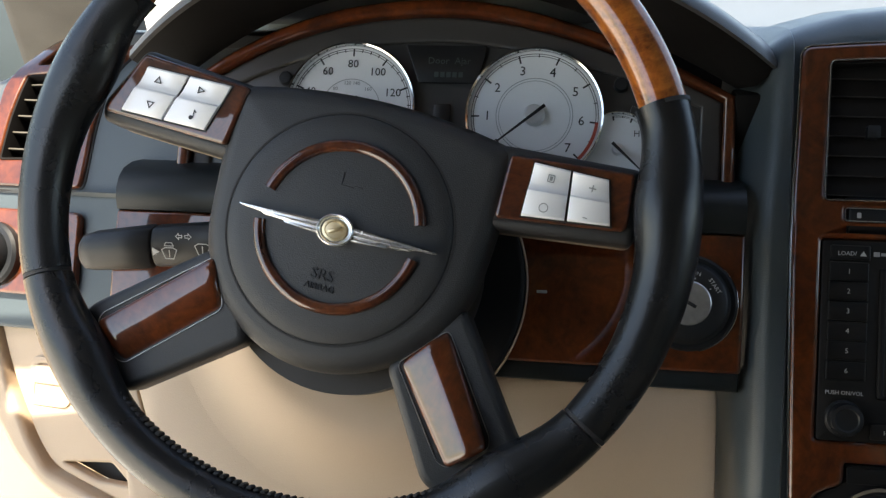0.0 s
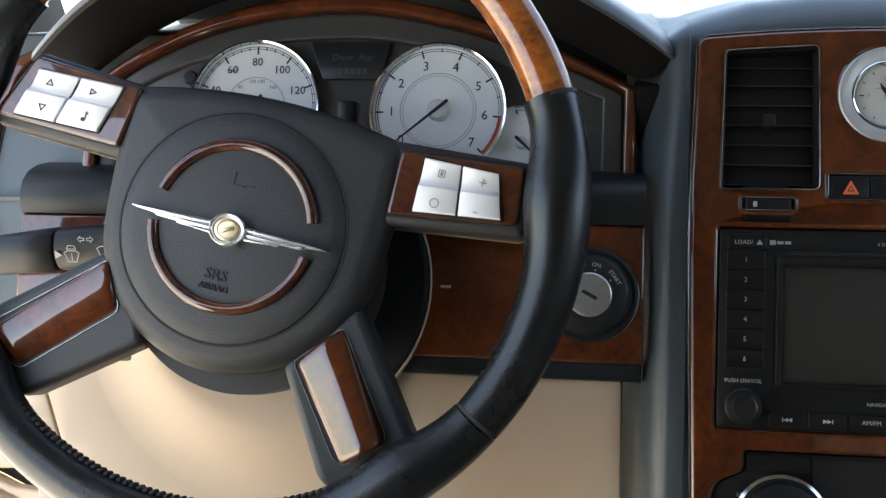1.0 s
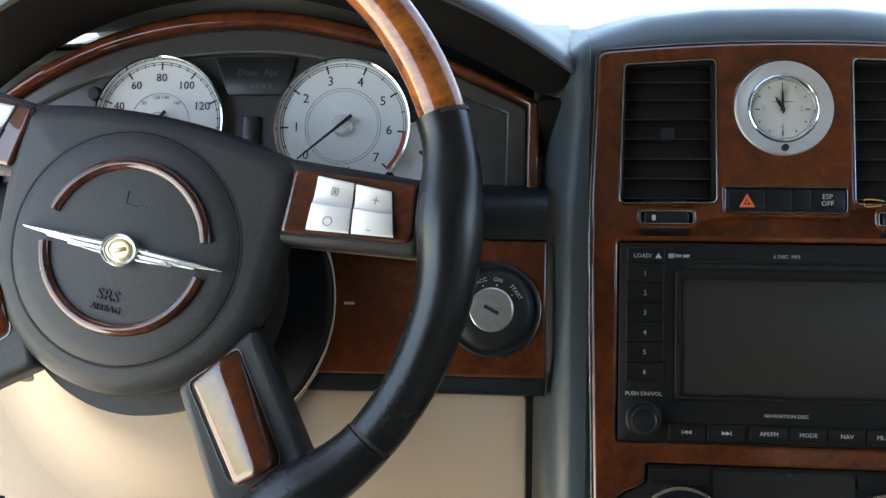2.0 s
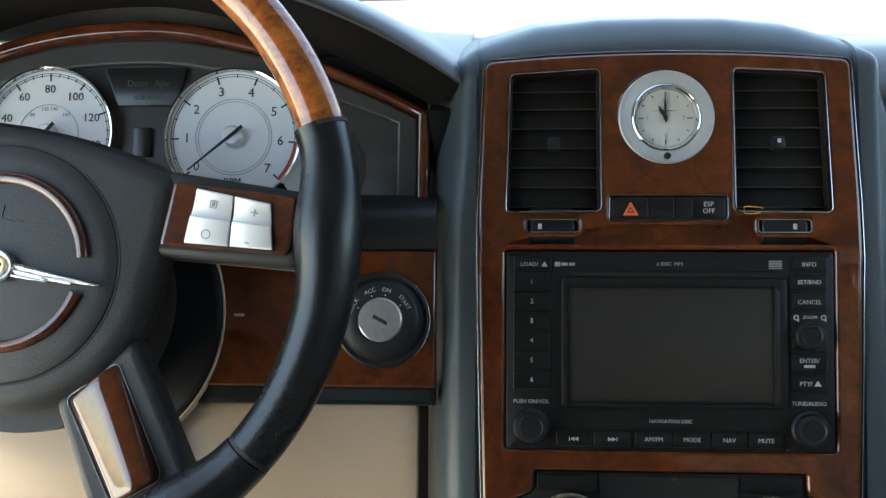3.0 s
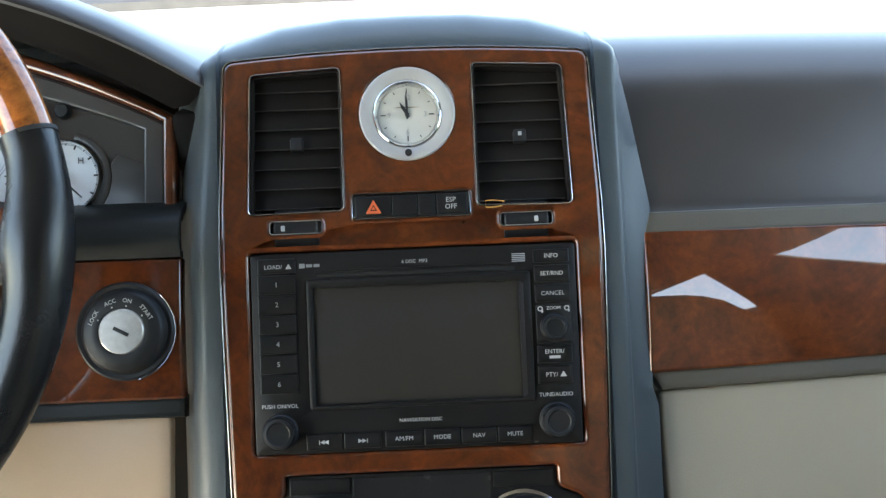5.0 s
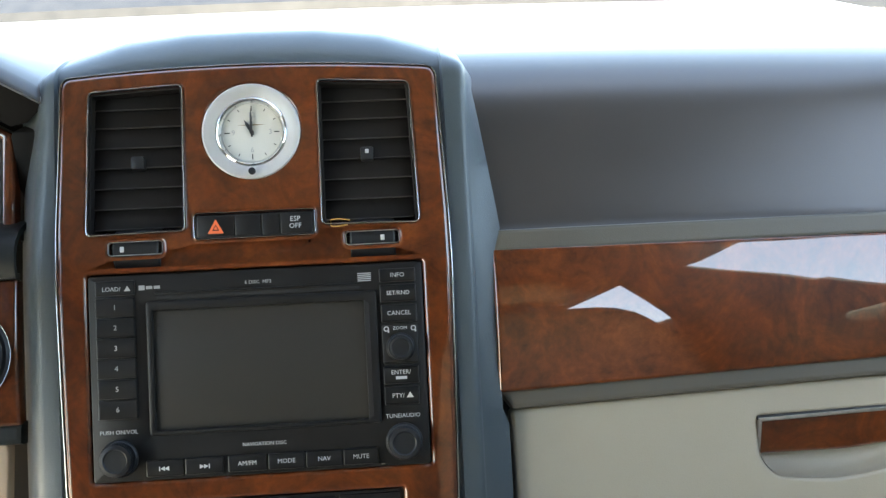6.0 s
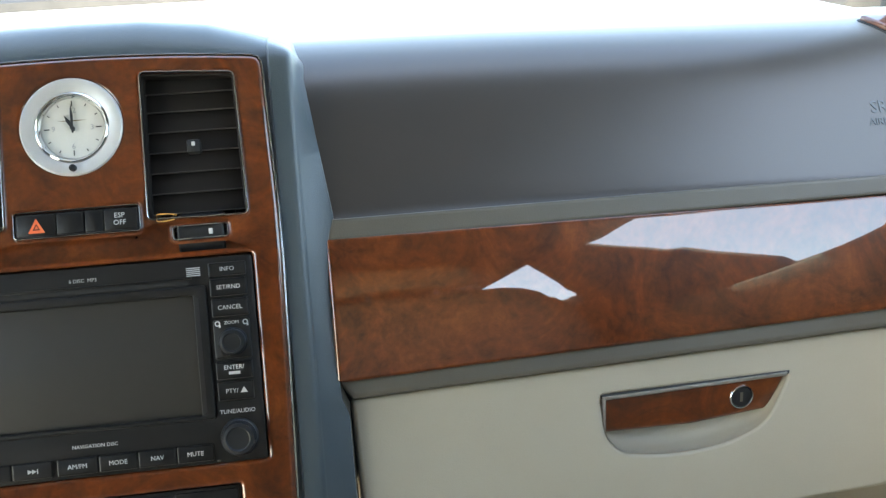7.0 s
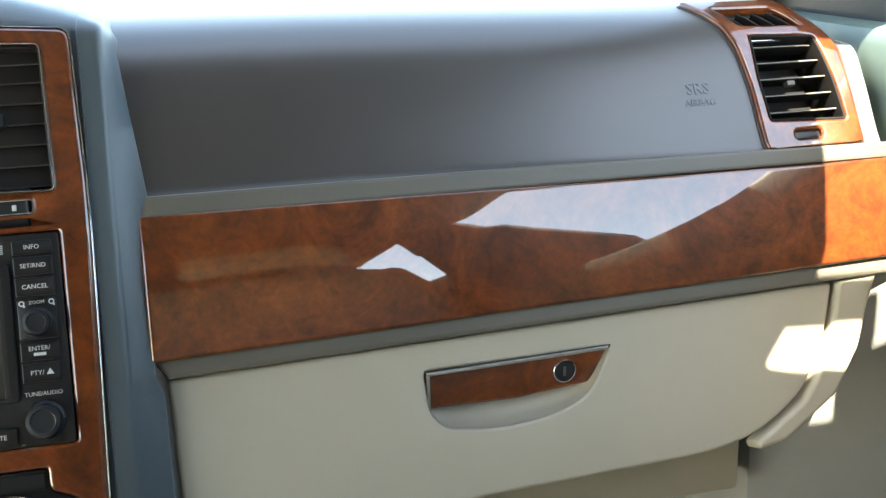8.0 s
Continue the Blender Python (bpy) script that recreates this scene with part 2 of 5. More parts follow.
def lathe(profile, n=48, cx=0.0, cy=0.0, bm=None):
    """A solid of revolution round z from (radius, height) pairs."""
    bm = bm or bmesh.new()
    rings = []
    for r, z in profile:
        if r < 1e-7:
            rings.append([bm.verts.new((cx, cy, z))])
        else:
            rings.append([bm.verts.new((cx + r * math.cos(2 * math.pi * k / n), cy + r * math.sin(2 * math.pi * k / n), z)) for k in range(n)])
    for a, b in zip(rings, rings[1:]):
        for k in range(n):
            if len(a) == 1 and len(b) > 1:
                bm.faces.new((a[0], b[k - 1], b[k]))
            elif len(b) == 1 and len(a) > 1:
                bm.faces.new((a[k - 1], a[k], b[0]))
            elif len(a) > 1:
                bm.faces.new((a[k - 1], a[k], b[k], b[k - 1]))
    return bm


def loft(rows, closed=False, caps=False, bm=None):
    """Faces between rows of points; closed: each row is a ring."""
    bm = bm or bmesh.new()
    vs = [[bm.verts.new(q) for q in row] for row in rows]
    for a, b in zip(vs, vs[1:]):
        for k in range(0 if closed else 1, len(a)):
            bm.faces.new((a[k - 1], a[k], b[k], b[k - 1]))
    if caps:
        bm.faces.new(vs[0])
        bm.faces.new(list(reversed(vs[-1])))
    return bm


def thick(bm, d, to=(0, -0.7, 0.7)):
    """Gives an open sheet a thickness d on the side away from to."""
    d, faces = abs(d), list(bm.faces)
    bmesh.ops.recalc_face_normals(bm, faces=faces)
    bm.normal_update()
    if sum((f.normal * f.calc_area() for f in faces), Vector()).dot(Vector(to)) < 0:
        bmesh.ops.reverse_faces(bm, faces=faces)
        bm.normal_update()
    rim = [e for e in bm.edges if e.is_boundary]
    twin = {v: bm.verts.new(v.co - v.normal * d) for v in list(bm.verts)}
    for f in faces:
        bm.faces.new([twin[v] for v in reversed(f.verts)])
    for e in rim:
        p, q = e.verts
        bm.faces.new((p, q, twin[q], twin[p]))
    return bm


def cut(bm, axis, values):
    for value in values:
        co, no = [0, 0, 0], [0, 0, 0]
        co[axis], no[axis] = value, 1
        bmesh.ops.bisect_plane(bm, geom=list(bm.verts) + list(bm.edges) + list(bm.faces), dist=1e-7, plane_co=co, plane_no=no)
    return bm


def bend(bm, fn):
    for v in bm.verts:
        v.co = fn(*v.co)
    return bm


def moved(bm, m):
    bmesh.ops.transform(bm, matrix=m, verts=bm.verts)
    return bm


def steps(a, b, n):
    return [a + (b - a) * k / n for k in range(n + 1)]


def words(body, size, x=0.0, y=0.0, z=0.0, turn=0.0, align="CENTER", depth=0.0001, squeeze=1.0):
    """Letters as a mesh, centred on (x, y), standing on z."""
    cu = bpy.data.curves.new("letters", "FONT")
    cu.body, cu.size, cu.align_x, cu.align_y, cu.extrude, cu.resolution_u = body, size, align, "CENTER", depth, 2
    tmp = bpy.data.objects.new("letters", cu)
    scene.collection.objects.link(tmp)
    bpy.context.view_layer.update()
    me = bpy.data.meshes.new_from_object(tmp.evaluated_get(bpy.context.evaluated_depsgraph_get()))
    bpy.data.objects.remove(tmp)
    bm = bmesh.new()
    bm.from_mesh(me)
    bpy.data.meshes.remove(me)
    bpy.data.curves.remove(cu)
    return moved(bm, pose(x, y, z, 0, 0, turn) @ Matrix.Diagonal((squeeze, 1, 1, 1)))


def join(*bms):
    out = bmesh.new()
    for b in bms:
        me = bpy.data.meshes.new("tmp")
        b.to_mesh(me)
        b.free()
        out.from_mesh(me)
        bpy.data.meshes.remove(me)
    return out


def smooth(t):
    t = min(1.0, max(0.0, t))
    return t * t * (3 - 2 * t)


# ---- the curved faces of the dash ----
def trace(heading, length, n=400):
    """Points along a line whose heading (degrees) varies with the run."""
    ds, p, out = length / n, Vector((0, 0)), [Vector((0, 0))]
    for k in range(n):
        a = radians(heading((k + 0.5) * ds))
        p = p + Vector((math.cos(a), math.sin(a))) * ds
        out.append(p.copy())
    return out, ds


STACK_LEAN = lambda s: 19.6 + 3.8 * smooth((s - 0.113) / 0.018)
STACK_LINE, STACK_STEP = trace(lambda s: STACK_LEAN(s - 0.14), 0.45)


def stack(u, s, w):
    """The centre stack's face: s runs up it, w stands out of it."""
    k = (s + 0.14) / STACK_STEP
    i = max(0, min(len(STACK_LINE) - 2, int(k)))
    p = STACK_LINE[i].lerp(STACK_LINE[i + 1], k - i) - STACK_LINE[int(round(0.14 / STACK_STEP))]
    a = radians(STACK_LEAN(s))
    return Vector((u, 0.357 + p.y - w * math.cos(a), 0.446 + p.x + w * math.sin(a)))


STACK_CUTS = steps(0.111, 0.133, 6)
SIDE_YAW = lambda u: 4.0 + 46.0 * smooth((u - 0.540) / 0.075)
SIDE_LINE, SIDE_STEP = trace(lambda u: SIDE_YAW(u - 0.1), 0.8)


def plan(u):
    """Place and heading of the passenger dash in plan, u metres out from the stack."""
    k = (u + 0.1) / SIDE_STEP
    i = max(0, min(len(SIDE_LINE) - 2, int(k)))
    p = SIDE_LINE[i].lerp(SIDE_LINE[i + 1], k - i) - SIDE_LINE[int(round(0.1 / SIDE_STEP))]
    return 0.141 + p.x, 0.406 + p.y, radians(SIDE_YAW(u))


def crown(v, lo, hi, rise):
    """The bulge of a panel that is lo to hi high."""
    return rise * (1 - ((2 * v - lo - hi) / (hi - lo)) ** 2)


def side(u, v, w, mirror=1, lean=19.5):
    x, y, b = plan(u)
    a = radians(lean)
    f = v * math.sin(a) - w * math.cos(a)
    return Vector((mirror * (x - math.sin(b) * f), y + math.cos(b) * f, 0.563 + v * math.cos(a) + w * math.sin(a)))


PAD_SHAPE = [(-0.006, -0.002), (0.0, 0.0), (0.0195, 0.036), (0.0365, 0.0650), (0.0480, 0.0795), (0.063, 0.0905), (0.083, 0.0978), (0.105, 0.1015), (0.135, 0.1025), (0.18, 0.0985), (0.24, 0.0880), (0.30, 0.0780), (0.55, 0.0600)]


def pad_profile():
    pts = []
    n = len(PAD_SHAPE)
    for k in range(n - 1):
        p0, p1, p2, p3 = (Vector(PAD_SHAPE[max(0, min(n - 1, k + j))]) for j in (-1, 0, 1, 2))
        for j in range(6):
            t = j / 6
            m1, m2 = (p2 - p0) * 0.5, (p3 - p1) * 0.5
            L = (p2 - p1).length
            m1 = m1.normalized() * L if m1.length else m1
            m2 = m2.normalized() * L if m2.length else m2
            pts.append((2 * t ** 3 - 3 * t ** 2 + 1) * p1 + (t ** 3 - 2 * t ** 2 + t) * m1 + (-2 * t ** 3 + 3 * t ** 2) * p2 + (t ** 3 - t ** 2) * m2)
    pts.append(Vector(PAD_SHAPE[-1]))
    return pts


PADP = pad_profile()
PADQ = [0.0]
for a_, b_ in zip(PADP, PADP[1:]):
    PADQ.append(PADQ[-1] + (b_ - a_).length)
PAD_ZERO = PADQ[6]


def lip_v(u):
    return 0.0105 - 0.0105 * smooth(u / 0.5)


def pad(u, q, w, mirror=1):
    """The upper dash pad: q runs up from its lip and back over the top."""
    q = q + PAD_ZERO
    i = 0
    while i < len(PADQ) - 2 and PADQ[i + 1] < q:
        i += 1
    t = (q - PADQ[i]) / (PADQ[i + 1] - PADQ[i])
    p, d = PADP[i].lerp(PADP[i + 1], t), (PADP[i + 1] - PADP[i]).normalized()
    x, y, b = plan(u)
    base = side(u, lip_v(u), -0.004)
    f, z = p.x - d.y * w, p.y + d.x * w
    out = 0.0 if mirror > 0 else 0.030
    z -= 0.034 * smooth((u - 0.480) / 0.080) * smooth((q - PAD_ZERO - 0.066) / 0.060)
    return Vector((mirror * (base.x - math.sin(b) * f + out), base.y + math.cos(b) * f, base.z + z))


# ---- the car round the dash ----
def shell():
    g = tagged(new("ground", finish("ground", loft([[(-600, -600, -0.42), (600, -600, -0.42)], [(-600, 600, -0.42), (600, 600, -0.42)]]), CONCRETE)), "pale sunlit concrete ground outside the car", "ground", kind="structure")
    tagged(new("floor", finish("floor", rbox(-0.74, -1.75, -0.06, 0.74, 1.05, 0.0, 0.01), PALECARPET)), "beige carpeted car floor", "floor", kind="structure")
    # Unseen roof, run forward to shade the dash top; dark cloth limits bounce.
    roof = loft([[(x, y, 1.135 - 0.10 * (x / 0.60) ** 2 - 0.05 * ((y + 0.7) / 0.9) ** 2) for x in steps(-0.574, 0.536, 16)] for y in steps(-1.55, 0.400, 16)])
    tagged(new("ceiling", finish("ceiling", thick(roof, 0.03, (0, 0, -1)), LINER)), "grey cloth headliner of the car roof", "ceiling", kind="structure")
    for sx, nm, y1 in ((-1, "wall_left", -0.46), (1, "wall_right", 1.10)):
        bm = rbox(*sorted((sx * 0.73, sx * 0.80))[:1], -1.75, 0.0, *sorted((sx * 0.73, sx * 0.80))[1:], y1, 0.70 if sx < 0 else 0.66, 0.008)
        lo, hi = sorted((sx * 0.715, sx * 0.80))
        # Unseen raised belt towards the rear, added to narrow the window light.
        rbox(lo, -1.75, 0.60, hi, -0.52, 0.815 if sx > 0 else 0.72, 0.012, bm=bm)
        tagged(new(nm, finish(nm, bm, LINER)), "grey lower door and side panel", "wall", kind="structure")
    tagged(new("sill", finish("sill", rbox(-0.80, -0.46, -0.06, -0.72, 1.10, 0.10, 0.02), GREYBEIGE)), "door sill under the open driver's door", "sill", kind="structure")
    # Added wall where a rear window would be; keeps its light out.
    tagged(new("wall_back", finish("wall_back", moved(plate(rrect(-0.74, 0.0, 0.74, 1.10, 0.02), [], t=0.10, r=0.004), Matrix(((1, 0, 0, 0), (0, 0, -1, -1.55), (0, 1, 0, 0), (0, 0, 0, 1)))), LINER)), "unseen plain grey wall added to close the cabin behind", "wall", kind="structure")
    tagged(new("wall_front", finish("wall_front", rbox(-0.74, 0.98, 0.0, 0.74, 1.05, 0.60, 0.01), CARPET)), "dark carpeted firewall behind the dash", "wall", kind="structure")
    # pillars
    def bar(p, q, w, d):
        ring = lambda c, k: [(c[0] + x * k, c[1] + y * k, c[2]) for x, y in rrect(-w / 2, -d / 2, w / 2, d / 2, 0.012, 3)]
        return loft([ring(p, 1.15), ring([(m + n) / 2 for m, n in zip(p, q)], 1.0), ring(q, 1.0)], closed=True, caps=True)

    for sx, tag in ((-1, "left"), (1, "right")):
        # Left rear pillar is unseen and widened to block a window's reflection.
        for nm, p, q, w, d in (("a_pillar", (0.775, 0.80, 0.57), (0.610, 0.36, 0.985), 0.095, 0.08), ("b_pillar", (0.745, -0.45, 0.58), (0.63, -0.50, 1.06), 0.05, 0.13), ("c_pillar", (0.73, -1.40 if sx > 0 else -1.08, 0.60), (0.62, -1.32 if sx > 0 else -1.06, 1.06), 0.05, 0.46 if sx > 0 else 1.06)):
            # Dark LINER also stands in for shade on the A pillars.
            ob = new("pillar_" + tag, finish("pillar", bar((sx * p[0], p[1], p[2]), (sx * q[0], q[1], q[2]), w, d), LINER))
            tagged(ob, "trimmed roof pillar of the car", "pillar", kind="structure")
        if sx > 0:
            # Added panel; its slanted edge trims the window mirrored in the passenger wood.
            foot = [[(x + d_, y, z) for y, z in ((-0.56, 0.60), (0.00, 0.60), (-0.035, 0.690), (-0.11, 0.755), (-0.30, 0.925), (-0.37, 1.00), (-0.56, 1.02))] for x, d_ in ((0.0, 0.0), (0.0, 0.02))]
            foot = [[(0.745 - 0.10 * max(0.0, z - 0.60) / 0.40 + x, y, z) for x, y, z in ring] for ring in foot]
            tagged(new("window_blocker_right", finish("window_blocker", loft(foot, closed=True, caps=True), LINER)), "unseen slanting grey panel added to shape the window's reflection", "trim", kind="structure")
        # Unseen roof edge; its jogs and low rear part shape sun and reflections.
        rail = []
        for y in steps(-1.55, -0.60, 8) + [-0.56, -0.52, -0.30, -0.26, -0.20, -0.06, 0.0, 0.004, 0.008, 0.012, 0.018, 0.043, 0.06, 0.08, 0.106, 0.14, 0.175, 0.254, 0.286, 0.292, 0.299, 0.307, 0.35, 0.400]:
            out = 0.660 - 0.114 * smooth((y - 0.003) / 0.009) + 0.82 * (min(0.106, max(0.043, y)) - 0.043) + 0.010 * min(1.0, max(0.0, (y - 0.106) / 0.07)) - 0.055 * smooth((-0.30 - y) / 0.10)
            out += 0.006 + (0.024 if sx < 0 else 0.0) + 0.13 * smooth((y - 0.292) / 0.014)
            out -= 0.085 * smooth((-0.12 - y) / 0.08) if sx < 0 else 0.0
            inn = 0.572 if sx < 0 else 0.530
            dz = -0.05 * ((y + 0.7) / 0.9) ** 2
            low = 0.18 * smooth((-0.45 - y) / 0.12) if sx < 0 else 0.0
            rail.append([(sx * x, y, z + dz) for x, z in ((out, 1.030), (out + 0.002, 1.005 - low), (out - 0.004, 0.985 - low), (inn, 0.992 - low), (inn - 0.006, 1.050))])
        rail = loft(rail, closed=True, caps=True)
        # Two added bars that only block sun from the dash ends.
        lo, hi = (0.634, 0.695) if sx > 0 else (-0.760, -0.664)
        rbox(lo, -0.10, 0.955, hi, 0.050, 0.990, 0.008, bm=rail)
        lo, hi = (0.534, 0.662) if sx > 0 else (-0.700, -0.575)
        rbox(lo, 0.0630, 0.960, hi, 0.0885, 0.974, 0.004, bm=rail)
        tagged(new("roof_edge_blocker_" + tag, finish("roof_edge_blocker", rail, LINER)), "unseen grey roof edge cut to shape the sun patches", "trim", kind="structure")


shell()
ident = Matrix.Identity(4)

# ---- dashboard body ----
dash = thing("dashboard", ident, "slate-coloured soft plastic dashboard with burl wood trim", "dashboard")


def column():
    """The raised surround of the centre stack: a narrow face, a soft ridge, a cheek, and a crown rolling back to the windscreen."""
    S_TOP, A0, R = 0.2395, 23.4, 0.036
    rows = []
    foot = [(-0.13, 0.1480, -0.0120), (0.018, 0.1480, -0.0120), (0.028, 0.1440, -0.0078), (0.124, 0.1450, -0.0076), (0.135, 0.1488, -0.0078), (0.149, 0.1474, -0.0098), (0.167, 0.1452, -0.0110), (0.187, 0.1430, -0.0128), (0.207, 0.1409, -0.0152), (0.226, 0.1390, -0.0192), (0.25, 0.1372, -0.0300)]
    path = [("s", s) for s in sorted(steps(-0.13, S_TOP, 30) + [0.018, 0.028, 0.124, 0.135])] + [("a", a) for a in steps(0, 66.6, 12)[1:]]
    for kind, val in path:
        s = val if kind == "s" else S_TOP
        fl = 1 - smooth((s - 0.10) / 0.13)
        rr, ed = 0.1235 + 0.0065 * fl, 0.1385 + 0.0065 * fl
        cheek = -0.033 + 0.010 * fl
        prof = [(-ed - 0.006, -0.085), (-ed - 0.0040, cheek - 0.012), (-ed + 0.0015, cheek), (-rr - 0.0088, -0.0130), (-rr - 0.0068, -0.0094), (-rr - 0.0044, -0.0062), (-rr - 0.0018, -0.0037), (-rr + 0.0008, -0.0020), (-rr + 0.0034, -0.0010), (-0.1178, -0.0006)]
        prof += [(u, w) for u, w in ((-0.1165, -0.004), (-0.108, -0.0046), (-0.08, -0.003), (-0.04, -0.002))]
        row = []
        k = max(i for i in range(len(foot) - 1) if foot[i][0] <= s + 1e-9)
        t = (s - foot[k][0]) / (foot[k + 1][0] - foot[k][0])
        xe, we = [m + (n - m) * t for m, n in zip(foot[k][1:], foot[k + 1][1:])]
        far = [(-u, w) for u, w in reversed(prof[10:])] + [(0.1178, -0.0006), (0.1215, -0.0006), (0.1250, -0.0005), (0.1276, -0.0007), (0.1295, -0.0015), (0.1308, -0.0030), (0.1316, -0.0042), (xe, we), (xe + 0.0006, we - 0.010), (xe + 0.0010, -0.085)]
        near = [(u - 0.0095 * (1 - fl) * (1 if k < 3 else 0), w) for k, (u, w) in enumerate(prof)]
        for u, w in near + [(0.0, -0.002)] + far:
            drop = 0.0075 * abs(u / 0.12) ** 2.5 * smooth((s - 0.15) / 0.08)
            q = stack(u, s + 0.0035 * smooth((s - 0.15) / 0.08) - drop, w)
            if kind == "a":
                t0, t1 = radians(A0), radians(A0 + val)
                q = q + Vector((0, R * (math.cos(t0) - math.cos(t1)), R * (math.sin(t1) - math.sin(t0))))
                q.z -= 0.015 * min(1.0, abs(u / 0.135)) ** 4 * smooth(val / 60)
            row.append(q)
        rows.append(row)
    last = rows[-1]
    for dy, dz, wide in ((0.03, -0.0005, 1.01), (0.07, -0.004, 1.03), (0.12, -0.013, 1.06), (0.18, -0.034, 1.10), (0.22, -0.055, 1.12)):
        rows.append([Vector((q.x * wide, q.y + dy, q.z + dz)) for q in last])
    return rows


col_rows = column()
bm_ = loft(col_rows)
bm_.verts.index_update()
wide_ = len(col_rows[0])
gone = [f for f in bm_.faces if max(v.index // wide_ for v in f.verts) <= 34 and max(abs(v.co.x) for v in f.verts) < 0.1081]
bmesh.ops.delete(bm_, geom=gone, context="FACES")
part("stack_surround", thick(bm_, 0.004), SLATE, dash, sharp=50)
VH = rounded([(0.4425, 0.0215), (0.5060, 0.0185), (0.5035, 0.0500), (0.4975, 0.0865), (0.4430, 0.0885), (0.4405, 0.055)], 0.003)
TV = rounded([(0.4390, 0.0975), (0.4920, 0.0955), (0.4760, 0.1180), (0.4260, 0.1190)], 0.003)


def inside(loop, u, q):
    hit = False
    for k in range(len(loop)):
        (ax, ay), (bx, by) = loop[k - 1], loop[k]
        if (ay > q) != (by > q) and u < (bx - ax) * (q - ay) / (by - ay) + ax:
            hit = not hit
    return hit


def pad_sheet(columns, mirror):
    """The pad over the given columns, open behind the side vent."""
    rows = [-0.004] + [0.006 * k for k in range(25)] + [0.17, 0.22, 0.30, 0.40, 0.50, 0.57]
    wells = [offset(clean(VH), -0.002), offset(clean(TV), -0.002)]
    bm = loft([[pad(u, q, 0, mirror) for q in rows] for u in columns])
    bm.verts.index_update()
    n = len(rows)
    drop = []
    for f in bm.faces:
        k = min(v.index for v in f.verts)
        i, j = k // n, k % n
        if any(inside(w, (columns[i] + columns[i + 1]) / 2, (rows[j] + rows[j + 1]) / 2) for w in wells):
            drop.append(f)
    bmesh.ops.delete(bm, geom=drop, context="FACES")
    return thick(bm, 0.004)


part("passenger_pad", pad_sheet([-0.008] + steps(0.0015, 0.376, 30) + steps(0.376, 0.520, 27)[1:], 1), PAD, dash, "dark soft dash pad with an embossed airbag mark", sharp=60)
part("driver_end_pad", pad_sheet(steps(0.335, 0.376, 4) + steps(0.376, 0.520, 27)[1:], -1), SLATE, dash, sharp=60)
for sgn_ in (1, -1):
    # End caps take the lightened slate so that they read as sunlit.
    part("end_cap", thick(loft([[pad(u, q, -0.001, sgn_) for q in [-0.004] + [0.006 * k for k in range(23)]] for u in steps(0.516, 0.534, 4)]), 0.004), LITSLATE, dash, "rounded slate end of the dash, lightened for sun", sharp=60)
part("top_panel", thick(loft([[(x, y, 0.660 - 0.01 * (x / 0.7) ** 2 + 0.042 * (y - 0.55)) for x in steps(-0.62, 0.62, 20)] for y in steps(0.52, 1.03, 8)]), -0.004), LITSLATE, dash)
part("windscreen_base", thick(loft([[(x, y, 0.664 + dz - 0.01 * (x / 0.7) ** 2) for x in steps(-0.72, 0.72, 20)] for y, dz in ((1.02, 0.006), (1.025, 0.026), (1.06, 0.045), (1.14, 0.085))]), -0.004), BLACK, dash, "black band along the foot of the windscreen")

# Black backing added to stop light leaking through gaps by the cluster.
part("leak_stop", rbox(-0.62, 0.505, 0.30, 0.17, 0.52, 0.668, 0.002), BLACK, dash)
part("end_filler", rbox(-0.150, 0.448, 0.50, -0.112, 0.52, 0.640, 0.004), SHADEBLACK, dash)
# ledge above the passenger wood
part("ledge", bend(cut(plate([(0.0018, -0.003), (0.590, -0.014), (0.590, -0.003), (0.48, 0.0005), (0.25, 0.0062), (0.0070, 0.0106)], t=0.010, r=0.002, base=-0.010), 0, steps(0.0, 0.57, 24)), side), LEDGE, dash, "narrow grey ledge above the wood panel")
# wood across the passenger side
part("passenger_wood_panel", bend(cut(cut(plate(rounded([(-0.0006, -0.0886), (0.585, -0.0855), (0.585, -0.0135), (0.47, -0.0125), (0.30, -0.0085), (0.0015, -0.0005)], 0.002), t=0.012, r=0.0022, base=-0.010, seg=3), 0, steps(0.0, 0.58, 42)), 1, steps(-0.084, -0.004, 10)), lambda u, v, w: side(u, v, w + crown(v, -0.088, -0.004, 0.0026) - 0.0018)), WOOD, dash, "glossy reddish burl wood panel", sharp=50)
# dark fillet under it
part("under_fillet", bend(cut(plate([(0.0080, -0.100), (0.59, -0.0975), (0.59, -0.084), (-0.0006, -0.087)], t=0.012, r=0.003, base=-0.016), 0, steps(0.0, 0.57, 24)), side), LEDGE, dash)

# driver's side
DI = lean_frame(-0.144, 0.374, 0.477, 20.3)
dpanel = plate(rounded([(-0.4165, 0.0), (0.0015, 0.0), (0.0015, 0.0865), (-0.4165, 0.0865)], 0.002), t=0.010, r=0.0018, base=-0.009)
bend(cut(dpanel, 1, steps(0.006, 0.081, 10)), lambda u, v, w: Vector((u, v, w + crown(v, 0, 0.0865, 0.0026) - 0.0018)))
part("driver_wood_panel", moved(dpanel, DI), WOOD, dash, "glossy reddish burl wood panel", sharp=50)
# Raised white sliver in place of a glint on the lacquer.
part("tag", moved(rbox(-0.1262, 0.0440, 0.0016, -0.1196, 0.0458, 0.0030, 0.0004), DI), WHITE, dash, "small white chip for a glint on the wood")
part("driver_fillet", moved(plate([(-0.416, -0.0115), (0.001, -0.0115), (0.0015, 0.002), (-0.4165, 0.002)], t=0.010, r=0.003, base=-0.014), DI), SHADEPAD, dash)
shelf = []
